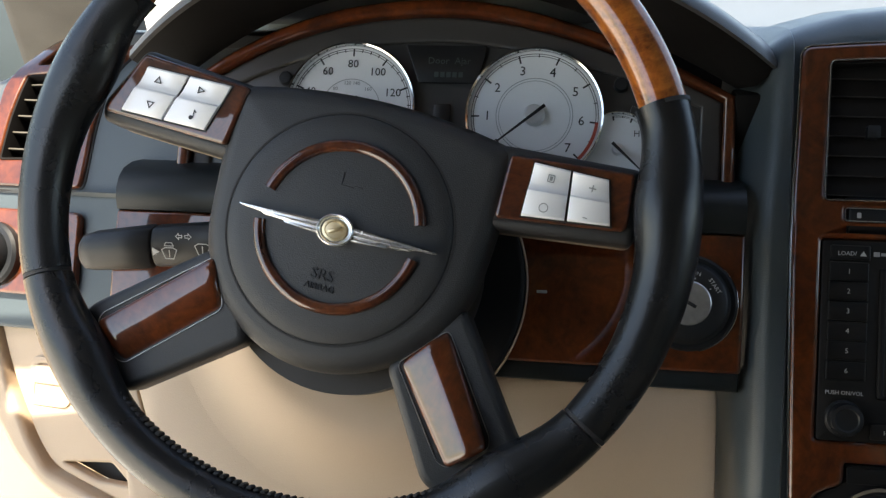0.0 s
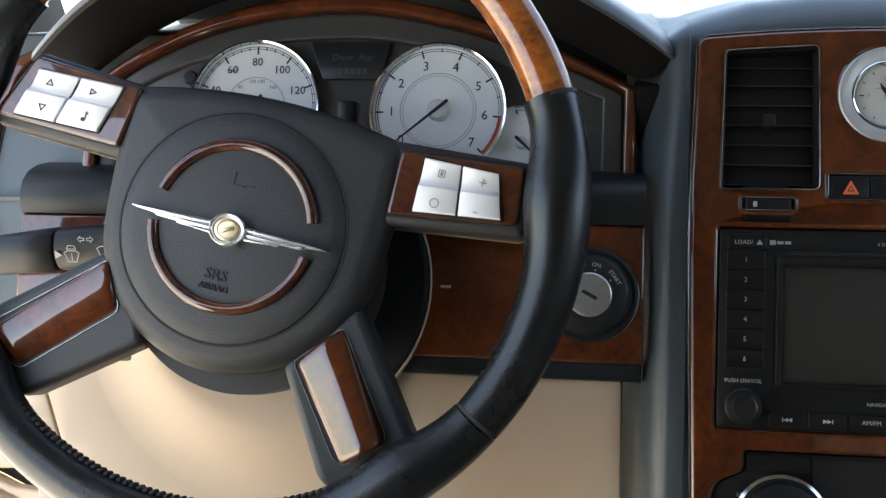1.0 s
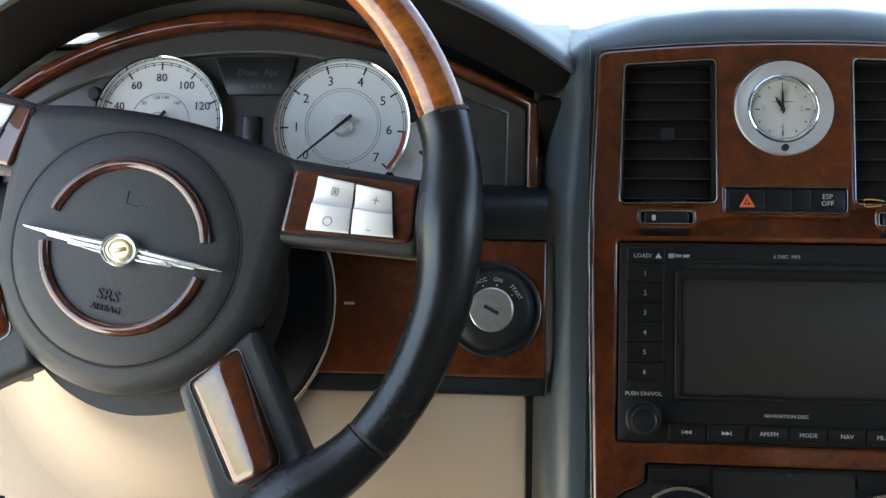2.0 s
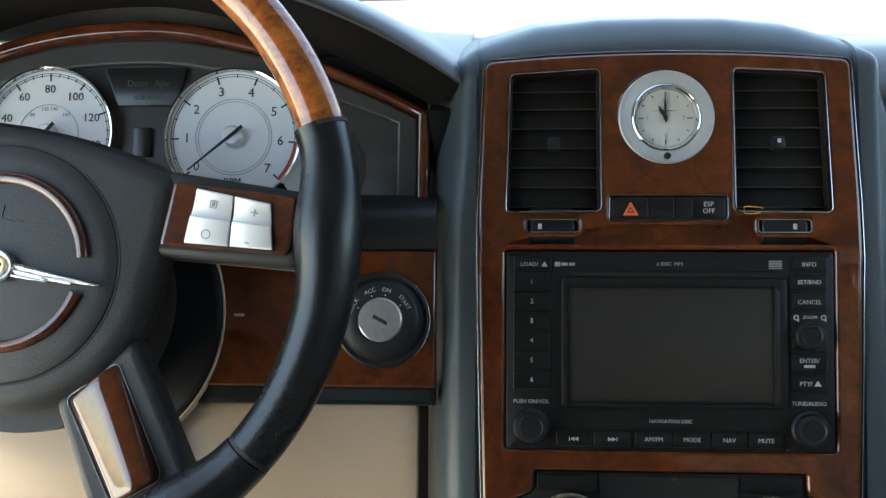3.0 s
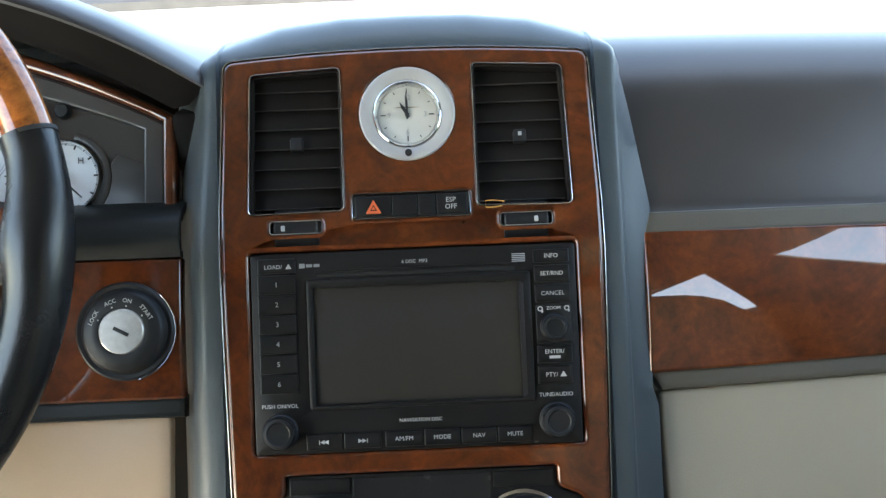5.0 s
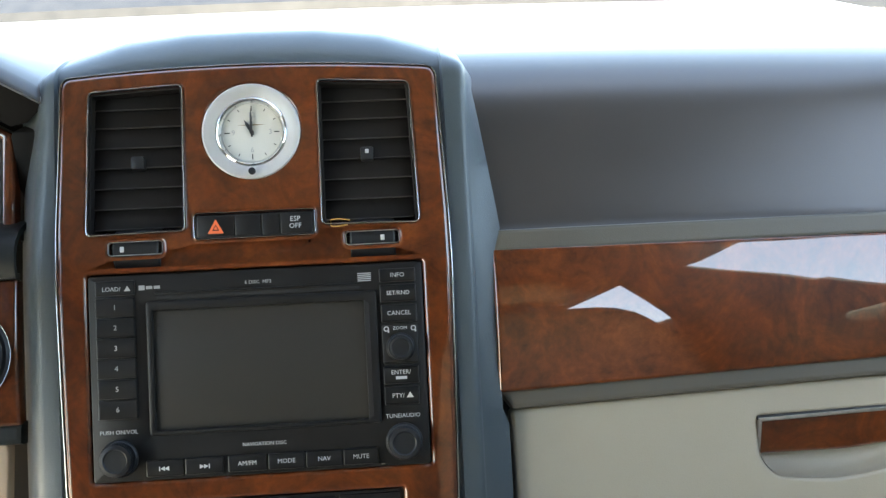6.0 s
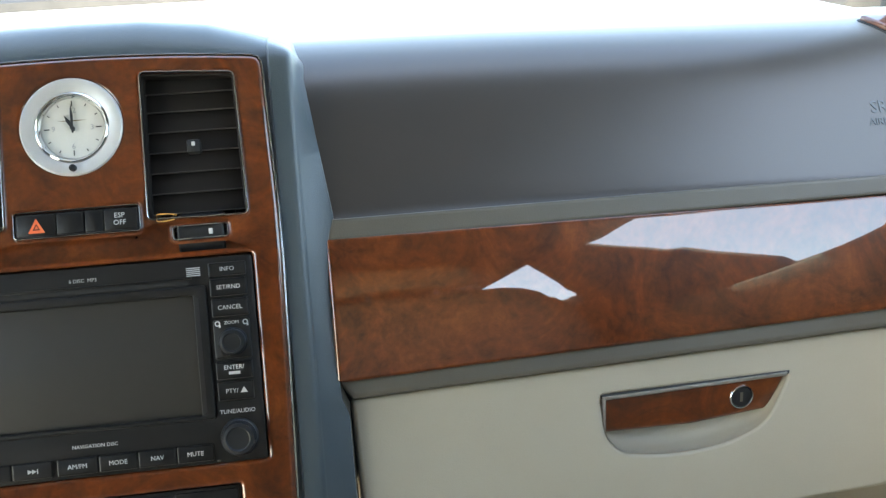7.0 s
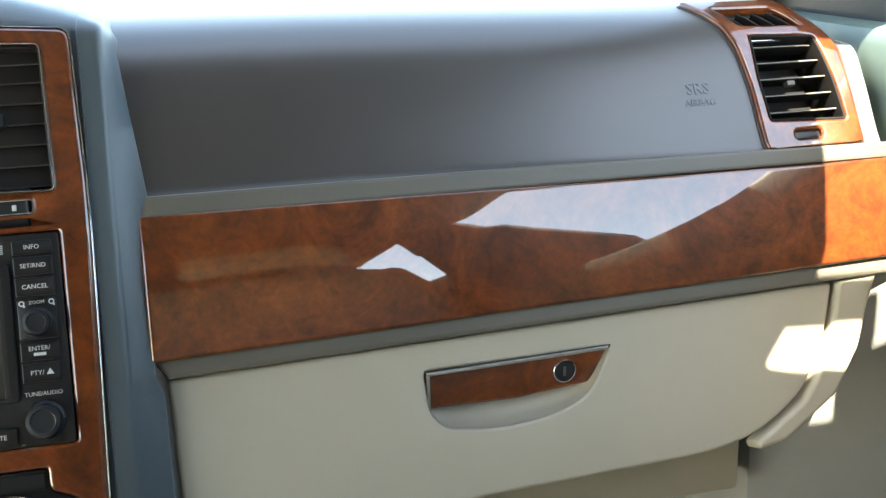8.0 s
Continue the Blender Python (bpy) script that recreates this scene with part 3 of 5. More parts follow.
for x in steps(-0.560, -0.1425, 18):
    shelf.append([(x, y, z) for y, z in ((0.447, 0.584), (0.432, 0.5855), (0.419, 0.584), (0.4105, 0.5795), (0.4055, 0.573), (0.4035, 0.566), (0.4040, 0.5585), (0.410, 0.556))])
part("shelf", thick(loft(shelf), -0.004), SHADEPAD, dash, "dark rounded shelf below the gauges", sharp=60)
part("driver_pillar_panel", bend(cut(plate([(0.415, -0.105), (0.575, -0.105), (0.575, 0.010), (0.415, 0.010)], t=0.012, r=0.002, base=-0.016), 0, steps(0.42, 0.57, 12)), lambda u, v, w: side(u, v, w, -1)), SLATE, dash)
part("light_switch_wood", bend(cut(plate(rrect(0.462, -0.080, 0.562, -0.018, 0.006), t=0.006, r=0.002, base=-0.003), 0, steps(0.465, 0.56, 12)), lambda u, v, w: side(u, v, w, -1)), WOOD, dash, "glossy wood panel behind the light switch", sharp=50)


def hood():
    """The arched cowl over the gauges: rows of points from the gauge face out to the lip and back to the windscreen."""
    rows = []
    for k in range(49):
        c = -1 + 2 * k / 48
        x = -0.344 + 0.217 * c
        h = 1 - abs(c) ** 2.3
        lip_z, lip_y = 0.656 + 0.076 * h, 0.444 - 0.055 * (1 - c * c)
        gz = 0.640 + 0.0635 * (1 - abs(c) ** (2.4 if c < 0 else 1.65))
        gy = 0.445 + (gz - 0.624) * math.tan(radians(23))
        gx = -0.338 + 0.190 * c
        back = 0.668 + 0.030 * h
        rows.append([(gx, gy + 0.006, gz + 0.001), (gx, gy - 0.004, gz + 0.003), ((gx + x) / 2, (gy + lip_y) / 2, (gz + lip_z) / 2 - 0.003), (x, lip_y + 0.004, lip_z - 0.0015), (x, lip_y, lip_z + 0.001), (x, lip_y + 0.002, lip_z + 0.005),
                     (x, lip_y + 0.010, lip_z + 0.0085), (x, lip_y + 0.03, lip_z + 0.0105), (x, lip_y + 0.08, 0.5 * (lip_z + back) + 0.007), (x, 0.58, back), (x * 1.0, 0.70, 0.668), (x, 0.74, 0.650)])
    return rows


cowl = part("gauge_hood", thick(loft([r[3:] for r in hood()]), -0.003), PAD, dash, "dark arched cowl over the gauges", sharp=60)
# Cowl underside split off and blackened in place of its shadow.
part("shaded_underside", thick(loft([r[:4] for r in hood()]), 0.002, (0, -0.5, -0.8)), SHADEBLACK, cowl, "shaded underside of the cowl, painted black", sharp=60)

def oval(cx, cy, a, b, n=72):
    return [(cx + a * math.cos(2 * math.pi * k / n), cy + b * math.sin(2 * math.pi * k / n)) for k in range(n)]


part("column_boot", moved(plate(oval(-0.229, 0.046, 0.0960, 0.0940), t=0.016, r=0.003, base=-0.010), DI), BLACK, dash, "black boot round the steering column")

# ---- instrument cluster ----
GM = lean_frame(-0.279, 0.445, 0.624, 23)
cluster = thing("instrument_cluster", GM, "grey instrument cluster with two pale dials under a wood-rimmed arch", "instrument cluster")


def arch(off=0.0, n=40):
    out = []
    for k in range(n + 1):
        c = 1 - 2 * k / n
        x = -0.059 + (0.1895 - off) * c
        z = 0.0155 + (0.0640 - off) * (1 - abs(c) ** (2.4 if c < 0 else 1.65)) - off * 0.3
        out.append((x, z))
    return out


back_line = [(-0.250, -0.050), (0.132, -0.050)] + arch(-0.002)
part("back_panel", plate(back_line, [], t=0.006, r=0.001, base=-0.018), CLUSTER, cluster)
inner = [(-0.2400, -0.048), (0.1225, -0.048)] + arch(0.008)
frame_out = [(-0.2485, -0.052), (0.1305, -0.052)] + arch(0.0)
part("wood_arch", plate(frame_out, [inner], t=0.010, r=0.003, base=-0.012, seg=3), WOOD, cluster, "thin glossy wood arch", sharp=50)
tray = [(-0.2395, -0.047), (0.122, -0.047)] + arch(0.0085)
tray_in = [(-0.226, -0.044), (0.1085, -0.044)] + arch(0.022)
part("bezel_tray", plate(tray, [tray_in], t=0.003, r=0.002, base=-0.012, seg=3), CLUSTER, cluster)


def sector(r0, r1, a0, a1, cx=0.0, cy=0.0, n=24):
    pts = [(cx + r1 * math.cos(radians(a)), cy + r1 * math.sin(radians(a))) for a in steps(a0, a1, n)]
    return pts + [(cx + r0 * math.cos(radians(a)), cy + r0 * math.sin(radians(a))) for a in steps(a1, a0, n)]


def gauge(name, cx, cy, r, first, step, count, labels, minor, size, needle, red=None, label="", z=-0.0055):
    g = part(name, lathe([(0, z), (r * 0.955, z), (r * 0.955, z - 0.006), (0, z - 0.006)], 64, cx, cy), DIAL, cluster, label)
    part("bezel", lathe([(r * 0.950, z - 0.004), (r * 0.950, z + 0.002), (r * 0.965, z + 0.0045), (r * 0.99, z + 0.005), (r, z + 0.003), (r, z - 0.004)], 64, cx, cy), CHROME, g, "bright chrome ring")
    marks = bmesh.new()
    for k in range(count):
        for j in range(minor if k < count - 1 else 1):
            a = first + step * (k + j / minor)
            l0 = 0.80 if j == 0 else 0.865
            wdt = 0.0011 if j == 0 else 0.0006
            box = rbox(l0 * r, -wdt / 2, z + 0.0001, 0.915 * r, wdt / 2, z + 0.0003, 0)
            moved(box, pose(cx, cy, 0, 0, 0, a))
            marks = join(marks, box)
    part("scale", join(marks, plate(sector(0.880 * r, 0.888 * r, first + step * (count - 1), first, cx, cy, 60), t=0.0002, r=0, base=z + 0.0001), plate(sector(0.912 * r, 0.920 * r, first + step * (count - 1), first, cx, cy, 60), t=0.0002, r=0, base=z + 0.0001)), INK, g)
    if red:
        part("red_zone", plate(sector(0.878 * r, 0.925 * r, red[1], red[0], cx, cy, 20), t=0.0002, r=0, base=z + 0.00035), RED, g)
    for k, body in labels:
        a = radians(first + step * k)
        part("numeral", words(body, size, cx + 0.68 * r * math.cos(a), cy + 0.68 * r * math.sin(a), z + 0.0003), INK, g)
    part("needle", join(moved(plate([(-0.2 * r, -0.0011), (0.80 * r, -0.0004), (0.80 * r, 0.0004), (-0.2 * r, 0.0011)], t=0.0009, r=0.0002, base=z + 0.0065), pose(cx, cy, 0, 0, 0, needle))), INK, g)
    part("hub_cap", lathe([(0.155 * r, z), (0.150 * r, z + 0.0045), (0.125 * r, z + 0.0060), (0, z + 0.0064)], 32, cx, cy), SATIN, g)
    return g


tach = gauge("tachometer", 0.0, 0.0, 0.0463, 219, -37.4, 8, [(k, str(k)) for k in range(8)], 2, 0.0088, 219.5, (-5, -43), "pale tachometer dial with dark numerals and a red zone")
part("inner_ring", join(plate(circle(0, 0, 0.0258, 64), [circle(0, 0, 0.0254, 64)], t=0.0002, r=0, base=-0.0054), plate(circle(0, 0, 0.0240, 64), [circle(0, 0, 0.0237, 64)], t=0.0002, r=0, base=-0.0054)), GREYINK, tach)
part("unit_letters", words("RPM", 0.0062, 0, -0.030, -0.0052), INK, tach)
speedo = gauge("speedometer", -0.1265, 0.002, 0.0460, 227, -34.25, 9, [(k, str(20 * k)) for k in range(9)], 4, 0.0078, 227, None, "pale speedometer dial with dark numerals")
part("inner_scale", join(plate(sector(0.0205, 0.0209, -20, 200, -0.1265, 0.002, 50), t=0.0002, r=0, base=-0.0054), *[words(str(b), 0.0035, -0.1265 + 0.0180 * math.cos(radians(a)), 0.002 + 0.0180 * math.sin(radians(a)), -0.0053) for b, a in ((80, 130), (120, 100), (140, 80), (160, 50))]), GREYINK, speedo)
temp = gauge("temperature_gauge", 0.0560, -0.0205, 0.0252, 300, 32, 6, [], 2, 0.005, -43, None, "small pale temperature dial", -0.0105)
part("letter", words("H", 0.006, 0.0680, -0.0095, -0.0097), INK, temp)
part("letter", words("C", 0.0055, 0.0570, -0.0375, -0.0097), INK, temp)
gauge("fuel_gauge", -0.1825, -0.0205, 0.0252, 60, 32, 6, [], 2, 0.005, 150, None, "small pale fuel dial", -0.0105)
part("display", plate(rounded([(-0.081, 0.0225), (-0.040, 0.0225), (-0.0345, 0.0485), (-0.0905, 0.0485)], 0.001), t=0.003, r=0.0003, base=-0.0115), LCD, cluster, "dark unlit message display")
part("display_text", join(words("Door  Ajar", 0.0066, -0.060, 0.0375, -0.0083), *[rbox(-0.070 + 0.0042 * k, 0.0262, -0.0084, -0.0670 + 0.0042 * k, 0.0298, -0.0082, 0) for k in range(5)]), LCDTEXT, cluster, "faint greenish display letters")
part("gear_window", plate(rrect(-0.0690, -0.012, -0.0575, 0.0075, 0.0006), t=0.003, r=0.0003, base=-0.0115), LCD, cluster)
for nm, cx_ in (("trip_button", -0.1755), ("trip_button", 0.0565)):
    part("trip_button", lathe([(0.0050, -0.013), (0.0050, -0.008), (0.0040, -0.0065), (0, -0.0062)], 24, cx_, 0.0235), BLACK, cluster)
part("side_pod", plate(sector(0.026, 0.0315, -100, 75, 0.0560, -0.0205, 30), t=0.003, r=0.0012, base=-0.013), CLUSTER, cluster)
part("side_panel", plate(rounded([(0.074, -0.046), (0.1225, -0.046), (0.1225, -0.0175), (0.0905, -0.0055), (0.0800, -0.0240)], [0.001, 0.001, 0.003, 0.002, 0.02]), t=0.0016, r=0.0006, base=-0.0126), CLUSTER, cluster)

# ---- centre stack ----
SLM, SUM = lean_frame(0, 0.357, 0.446, 19.6), lean_frame(0, 0.3975, 0.56, 23.4)
S0 = 0.1209      # where the upper face begins, along the stack

bezel_line = [(-0.1105, -0.125), (0.1105, -0.125), (0.1130, -0.03), (0.1150, 0.05), (0.1163, 0.115), (0.1158, 0.150), (0.1142, 0.190)]
bezel_line += [(0.1128, 0.2335), (0.1122, 0.2365), (0.1105, 0.2390), (0.1075, 0.2402)]
bezel_line += [(0.1075 - 0.215 * k / 16, 0.2402 + 0.0048 * (1 - (1 - 2 * k / 16) ** 2)) for k in range(1, 16)]
bezel_line += [(-x, s) for x, s in reversed(bezel_line[2:11])]


def vent_hole(side_sign, grow=0.0):
    pts = [(0.0412 - grow, S0 + 0.0240 - grow), (0.0980 + grow, S0 + 0.0232 - grow), (0.0958 + grow, S0 + 0.1095 + grow), (0.0412 - grow, S0 + 0.1125 + grow)]
    if side_sign < 0:
        pts = [(-x, s) for x, s in reversed(pts)]
    return rounded(pts, 0.003)


console = thing("centre_console", ident, "burl wood centre console face with chrome-edged openings", "console")
RADIO_HOLE = rrect(-0.0990, -0.0008, 0.0990, 0.1207, 0.002)
HAZ_HOLE = rrect(-0.0352, S0 + 0.0182, 0.0358, S0 + 0.0332, 0.002)
CLIMATE_HOLE = rounded([(-0.0815, -0.0265), (-0.100, -0.034), (-0.1005, -0.120), (0.1005, -0.120), (0.100, -0.034), (0.0815, -0.0265), (0.0815, -0.0138), (-0.0815, -0.0138)], [0.004, 0.012, 0.004, 0.004, 0.012, 0.004, 0.002, 0.002])
thumbs = [rrect(x0, S0 + 0.0108, x0 + 0.0312, S0 + 0.0182, 0.0015) for x0 in (-0.0858, 0.0545)]
holes = [RADIO_HOLE, vent_hole(-1), vent_hole(1), circle(0, S0 + 0.083, 0.0285, 64), HAZ_HOLE, CLIMATE_HOLE] + thumbs
part("wood_face", bend(cut(plate(bezel_line, holes, t=0.0062, r=0.0026, base=-0.0035, seg=3), 1, STACK_CUTS), stack), WOOD, console, "glossy reddish burl wood face", sharp=45)


def edging(name, loop, wdt, proud, mat=EDGE, parent=console, base=0.0012):
    part(name, bend(cut(plate(offset(clean(loop), -wdt), [loop], t=proud, r=min(0.0004, proud * 0.45), base=base), 1, STACK_CUTS), stack), mat, parent, "thin bright edging")


for sgn in (-1, 1):
    edging("edging", vent_hole(sgn), 0.0010, 0.0026)
edging("edging", HAZ_HOLE, 0.0006, 0.0020)
edging("edging", offset(clean(bezel_line), -0.0002), 0.0010, 0.0044, base=-0.003)
for loop in thumbs:
    edging("edging", loop, 0.0004, 0.0018, STEEL)


def vent_slats(root, hole, x0, x1, y0, y1, count, m=None):
    """Shell, blades, upright vanes and tab of an air vent, in the face's own metres."""
    part("shell", plate(offset(clean(hole), -0.003), [], t=0.002, r=0, base=-0.034), CAVITY, root)
    part("frame", plate(offset(clean(hole), -0.0004), [offset(clean(hole), 0.0012)], t=0.034, r=0.0006, base=-0.033), SLAT, root)
    for k in range(count + 1):
        y = y0 + (y1 - y0) * (k + 1) / (count + 1) - (0.0012 if k == count else 0)
        blade = moved(rbox(x0 + 0.0008, -0.0008, -0.0096, x1 - 0.0008, 0.0008, 0.0096, 0.0006), pose(0, y + 0.0007, -0.0080, 79))
        sl = part("slat", blade, SLAT, root)
        # Edge highlight built as a paler strip along the blade.
        part("lip", moved(rbox(x0 + 0.0012, -0.0002, 0.0091, x1 - 0.0012, 0.0010, 0.0097, 0.0002, 1), pose(0, y + 0.0007, -0.0080, 79)), SLATGLINT, sl)
    for k in range(5):
        x = x0 + (x1 - x0) * (k + 1) / 6
        part("vane", rbox(x - 0.0006, y0, -0.032, x + 0.0006, y1, -0.0245, 0.0003), CAVITY, root)
    xm, ym = (x0 + x1) / 2, y0 + (y1 - y0) * 0.495
    part("tab", join(rbox(xm - 0.0040, ym - 0.0035, -0.009, xm + 0.0040, ym + 0.0045, -0.0010, 0.0012), rbox(xm - 0.0022, ym - 0.0018, -0.0022, xm + 0.0022, ym + 0.0022, -0.0008, 0.0006)), BLACK, root, "ribbed vent tab")


for sgn in (-1, 1):
    vent = thing("air_vent", SUM, "upright black slatted air vent in the wood console", "air vent", "console air vents")
    hole = [(x, s - S0) for x, s in vent_hole(sgn)]
    x0, x1 = sorted((sgn * 0.0412, sgn * 0.0970))
    vent_slats(vent, hole, x0, x1, 0.0236, 0.1110, 6)
    wheel_x = -0.0858 if sgn < 0 else 0.0545
    part("thumb_wheel", join(moved(lathe([(0.0, -0.0135), (0.0125, -0.0135), (0.0132, -0.0125), (0.0132, 0.0125), (0.0125, 0.0135), (0, 0.0135)], 40), pose(wheel_x + 0.0156, 0.0145, -0.0105, 0, 90))), BLACK, vent)
    mx = wheel_x + (0.0078 if sgn < 0 else 0.0216)
    if sgn > 0:
        # White chip paints the highlight that sits on this tab.
        part("tab_highlight", rbox(0.0680, 0.0672, -0.0012, 0.0702, 0.0698, -0.0004, 0.0003), WHITE, vent, "small white highlight painted on the tab")
    part("mark", rbox(mx - 0.0012, 0.0128, 0.0016, mx + 0.0012, 0.0162, 0.0032, 0.0004), WHITE, vent, "small white mark")
fibre = thing("straw", SUM @ pose(0.0480, 0.0245, 0.0036), "thin straw-coloured loop caught at the vent's corner", "debris")
loop_pts = [Vector((0.011 * math.cos(t) * (0.6 + 0.4 * math.cos(t)), 0.0022 * math.sin(t), 0.0004 * math.sin(2 * t))) for t in steps(0.5, 5.6, 18)]
part("strand", loft([[p + Vector((0, 0.0004 * math.cos(a), 0.0004 * math.sin(a))) for a in steps(0, 2 * math.pi, 6)[:-1]] for p in loop_pts], closed=True, caps=True), STRAW, fibre)

# clock
clock = thing("clock", SUM @ pose(0, 0.083, 0), "round analogue clock with satin silver ring and ivory dial", "clock")
part("ring", lathe([(0.0297, -0.006), (0.0297, 0.0020), (0.0294, 0.0030), (0.0288, 0.0036), (0.0280, 0.0037), (0.0250, 0.0031), (0.0225, 0.0025), (0.0216, 0.0022), (0.0213, 0.0014), (0.0203, -0.003)], 72), RINGSATIN, clock, "satin silver ring")
part("chrome_lip", lathe([(0.0211, 0.0010), (0.0210, 0.0024), (0.0204, 0.0028), (0.0198, 0.0022), (0.0180, -0.0022), (0.0174, -0.0030)], 72), CHROME, clock)
part("dial", lathe([(0, -0.001), (0.0182, -0.001), (0.0182, -0.004), (0, -0.004)], 64), IVORY, clock)
for k in range(12):
    L, wd = (0.0032, 0.0006) if k % 3 == 0 else (0.0016, 0.0005)
    part("hour_mark", moved(rbox(0.0166 - L, -wd / 2, -0.0010, 0.0166, wd / 2, -0.0006, 0), pose(0, 0, 0, 0, 0, 30 * k)), INK, clock)
for body, x_, y_ in (("12", 0, 0.0108), ("3", 0.0112, 0), ("6", 0, -0.0110), ("9", -0.0112, 0)):
    part("numeral", words(body, 0.0046, x_, y_, -0.0008), GREYINK, clock)
part("wing_mark", plate([(-0.0085, 0.0047), (0, 0.0042), (0.0085, 0.0047), (0, 0.0051)], t=0.0002, r=0, base=-0.0009), GOLD, clock)
part("hour_hand", moved(plate([(-0.002, -0.0006), (0.005, -0.0011), (0.0092, 0), (0.005, 0.0011), (-0.002, 0.0006)], t=0.0004, r=0.0001, base=-0.0002), pose(0, 0, 0, 0, 0, 120)), INK, clock)
part("minute_hand", moved(plate([(-0.003, -0.0005), (0.008, -0.0008), (0.0150, 0), (0.008, 0.0008), (-0.003, 0.0005)], t=0.0004, r=0.0001, base=0.0004), pose(0, 0, 0, 0, 0, 91.5)), INK, clock)
part("centre_cap", lathe([(0.0013, -0.001), (0.0013, 0.0010), (0, 0.0012)], 20), INK, clock)
part("set_button", lathe([(0.0021, 0.003), (0.0021, 0.0056), (0.0016, 0.0060), (0, 0.0061)], 20, 0, -0.0250), BLACK, clock, "small dark set button")

# hazard switch bar
haz = thing("hazard_switch_bar", SUM, "black switch bar with orange hazard triangle", "switch")
part("bar", plate(offset(clean([(x, s - S0) for x, s in HAZ_HOLE]), 0.0003), [], t=0.010, r=0.001, base=-0.0075), BLACK, haz)
for x0, x1 in ((-0.0335, -0.0120), (-0.0112, 0.0040), (0.0048, 0.0150), (0.0158, 0.0345)):
    part("key", rbox(x0, 0.0195, 0.001, x1, 0.0320, 0.0036, 0.0006), KEYCAP, haz)
tri = plate(rounded([(-0.0048, -0.0040), (0.0048, -0.0040), (0.0, 0.0046)], 0.0006), [list(rounded([(-0.0022, -0.0023), (0.0022, -0.0023), (0.0, 0.0016)], 0.0003))], t=0.0003, r=0, base=0.0037)
part("triangle", join(moved(tri, pose(-0.0226, 0.0252, 0)), plate([(-0.0238, 0.0236), (-0.0214, 0.0236), (-0.0226, 0.0258)], t=0.0002, r=0, base=0.0037)), ORANGE, haz, "orange hazard triangle")
for body, y_ in (("ESP", 0.0280), ("OFF", 0.0238)):
    part("lettering", words(body, 0.0042, 0.0245, y_, 0.0039), WHITE, haz)

# radio
radio = thing("car_radio", SLM, "black navigation radio with keys round a dark screen", "radio")
part("faceplate", plate(rrect(-0.0986, -0.0004, 0.0986, 0.1203, 0.0018), [rrect(-0.0612, 0.0282, 0.0630, 0.0985, 0.0012)], t=0.012, r=0.0012, base=-0.0100), RADIO, radio)
part("screen_frame", plate(rrect(-0.0650, 0.0255, 0.0705, 0.1040, 0.002), [rrect(-0.0612, 0.0282, 0.0630, 0.0985, 0.0012)], t=0.0020, r=0.0010, base=0.0019), RADIO, radio)
part("screen", plate(rrect(-0.0614, 0.0280, 0.0632, 0.0987, 0.001), t=0.002, r=0.0002, base=-0.0006), SCREEN, radio, "dark matt screen, switched off")
part("bevel", plate([(0.0632, 0.0282), (0.0660, 0.0300), (0.0660, 0.0965), (0.0632, 0.0985)], t=0.0006, r=0.0002, base=0.0034), BEVEL, radio)
part("slot", plate(rrect(-0.0585, 0.1052, 0.0615, 0.1072, 0.0008), t=0.0004, r=0.0001, base=0.0019), CAVITY, radio, "long dark disc slot")
part("slot_lip", rbox(-0.0600, 0.1082, 0.0015, 0.0630, 0.1092, 0.0029, 0.0005), KEYCAP, radio)


def key(name, x0, y0, x1, y1, body="", size=0.0042, extra=None, mat=WHITE):
    k = part(name, plate(rrect(x0, y0, x1, y1, 0.0008), t=0.0030, r=0.0008, base=0.0005), KEYCAP, radio)
    size *= 0.88
    bits = [words(body, size, (x0 + x1) / 2, (y0 + y1) / 2, 0.0037)] if body else []
    bits += extra or []
    if bits:
        part("marking", join(*bits), mat, k)


def tri_up(x, y, r):
    return plate([(x - r, y - r * 0.8), (x + r, y - r * 0.8), (x, y + r * 0.8)], t=0.0002, r=0, base=0.0036)


def tri_side(x, y, r, d):
    pts = [(x - d * r, y - r), (x + d * r, y), (x - d * r, y + r)]
    return plate(pts if d > 0 else pts[::-1], t=0.0002, r=0, base=0.0036)


key("key", -0.0940, 0.1085, -0.0710, 0.1172, "", extra=[words("LOAD/", 0.0036, -0.0845, 0.1122, 0.0037), tri_up(-0.0752, 0.1124, 0.0019)])
for k in range(6):
    y1 = 0.1071 - 0.01195 * k
    key("key", -0.0943, y1 - 0.0113, -0.0716, y1, str(k + 1), 0.0048)
key("key", 0.0728, 0.1085, 0.0945, 0.1165, "INFO")
key("key", 0.0729, 0.0966, 0.0944, 0.1070, "SET/RND", 0.0040)
key("key", 0.0730, 0.0846, 0.0944, 0.0950, "CANCEL", 0.0042)
key("key", 0.0728, 0.0478, 0.0940, 0.0582, "", extra=[words("ENTER/", 0.0036, 0.0832, 0.0546, 0.0037), rbox(0.0800, 0.0505, 0.0035, 0.0866, 0.0522, 0.0037, 0)])
key("key", 0.0728, 0.0355, 0.0936, 0.0462, "", extra=[words("PTY/", 0.0037, 0.0810, 0.0408, 0.0037), tri_up(0.0880, 0.0412, 0.0021)])
zoom = part("zoom_panel", plate(rrect(0.0730, 0.0598, 0.0944, 0.0828, 0.001), t=0.0030, r=0.0010, base=0.0002), KEYCAP, radio)
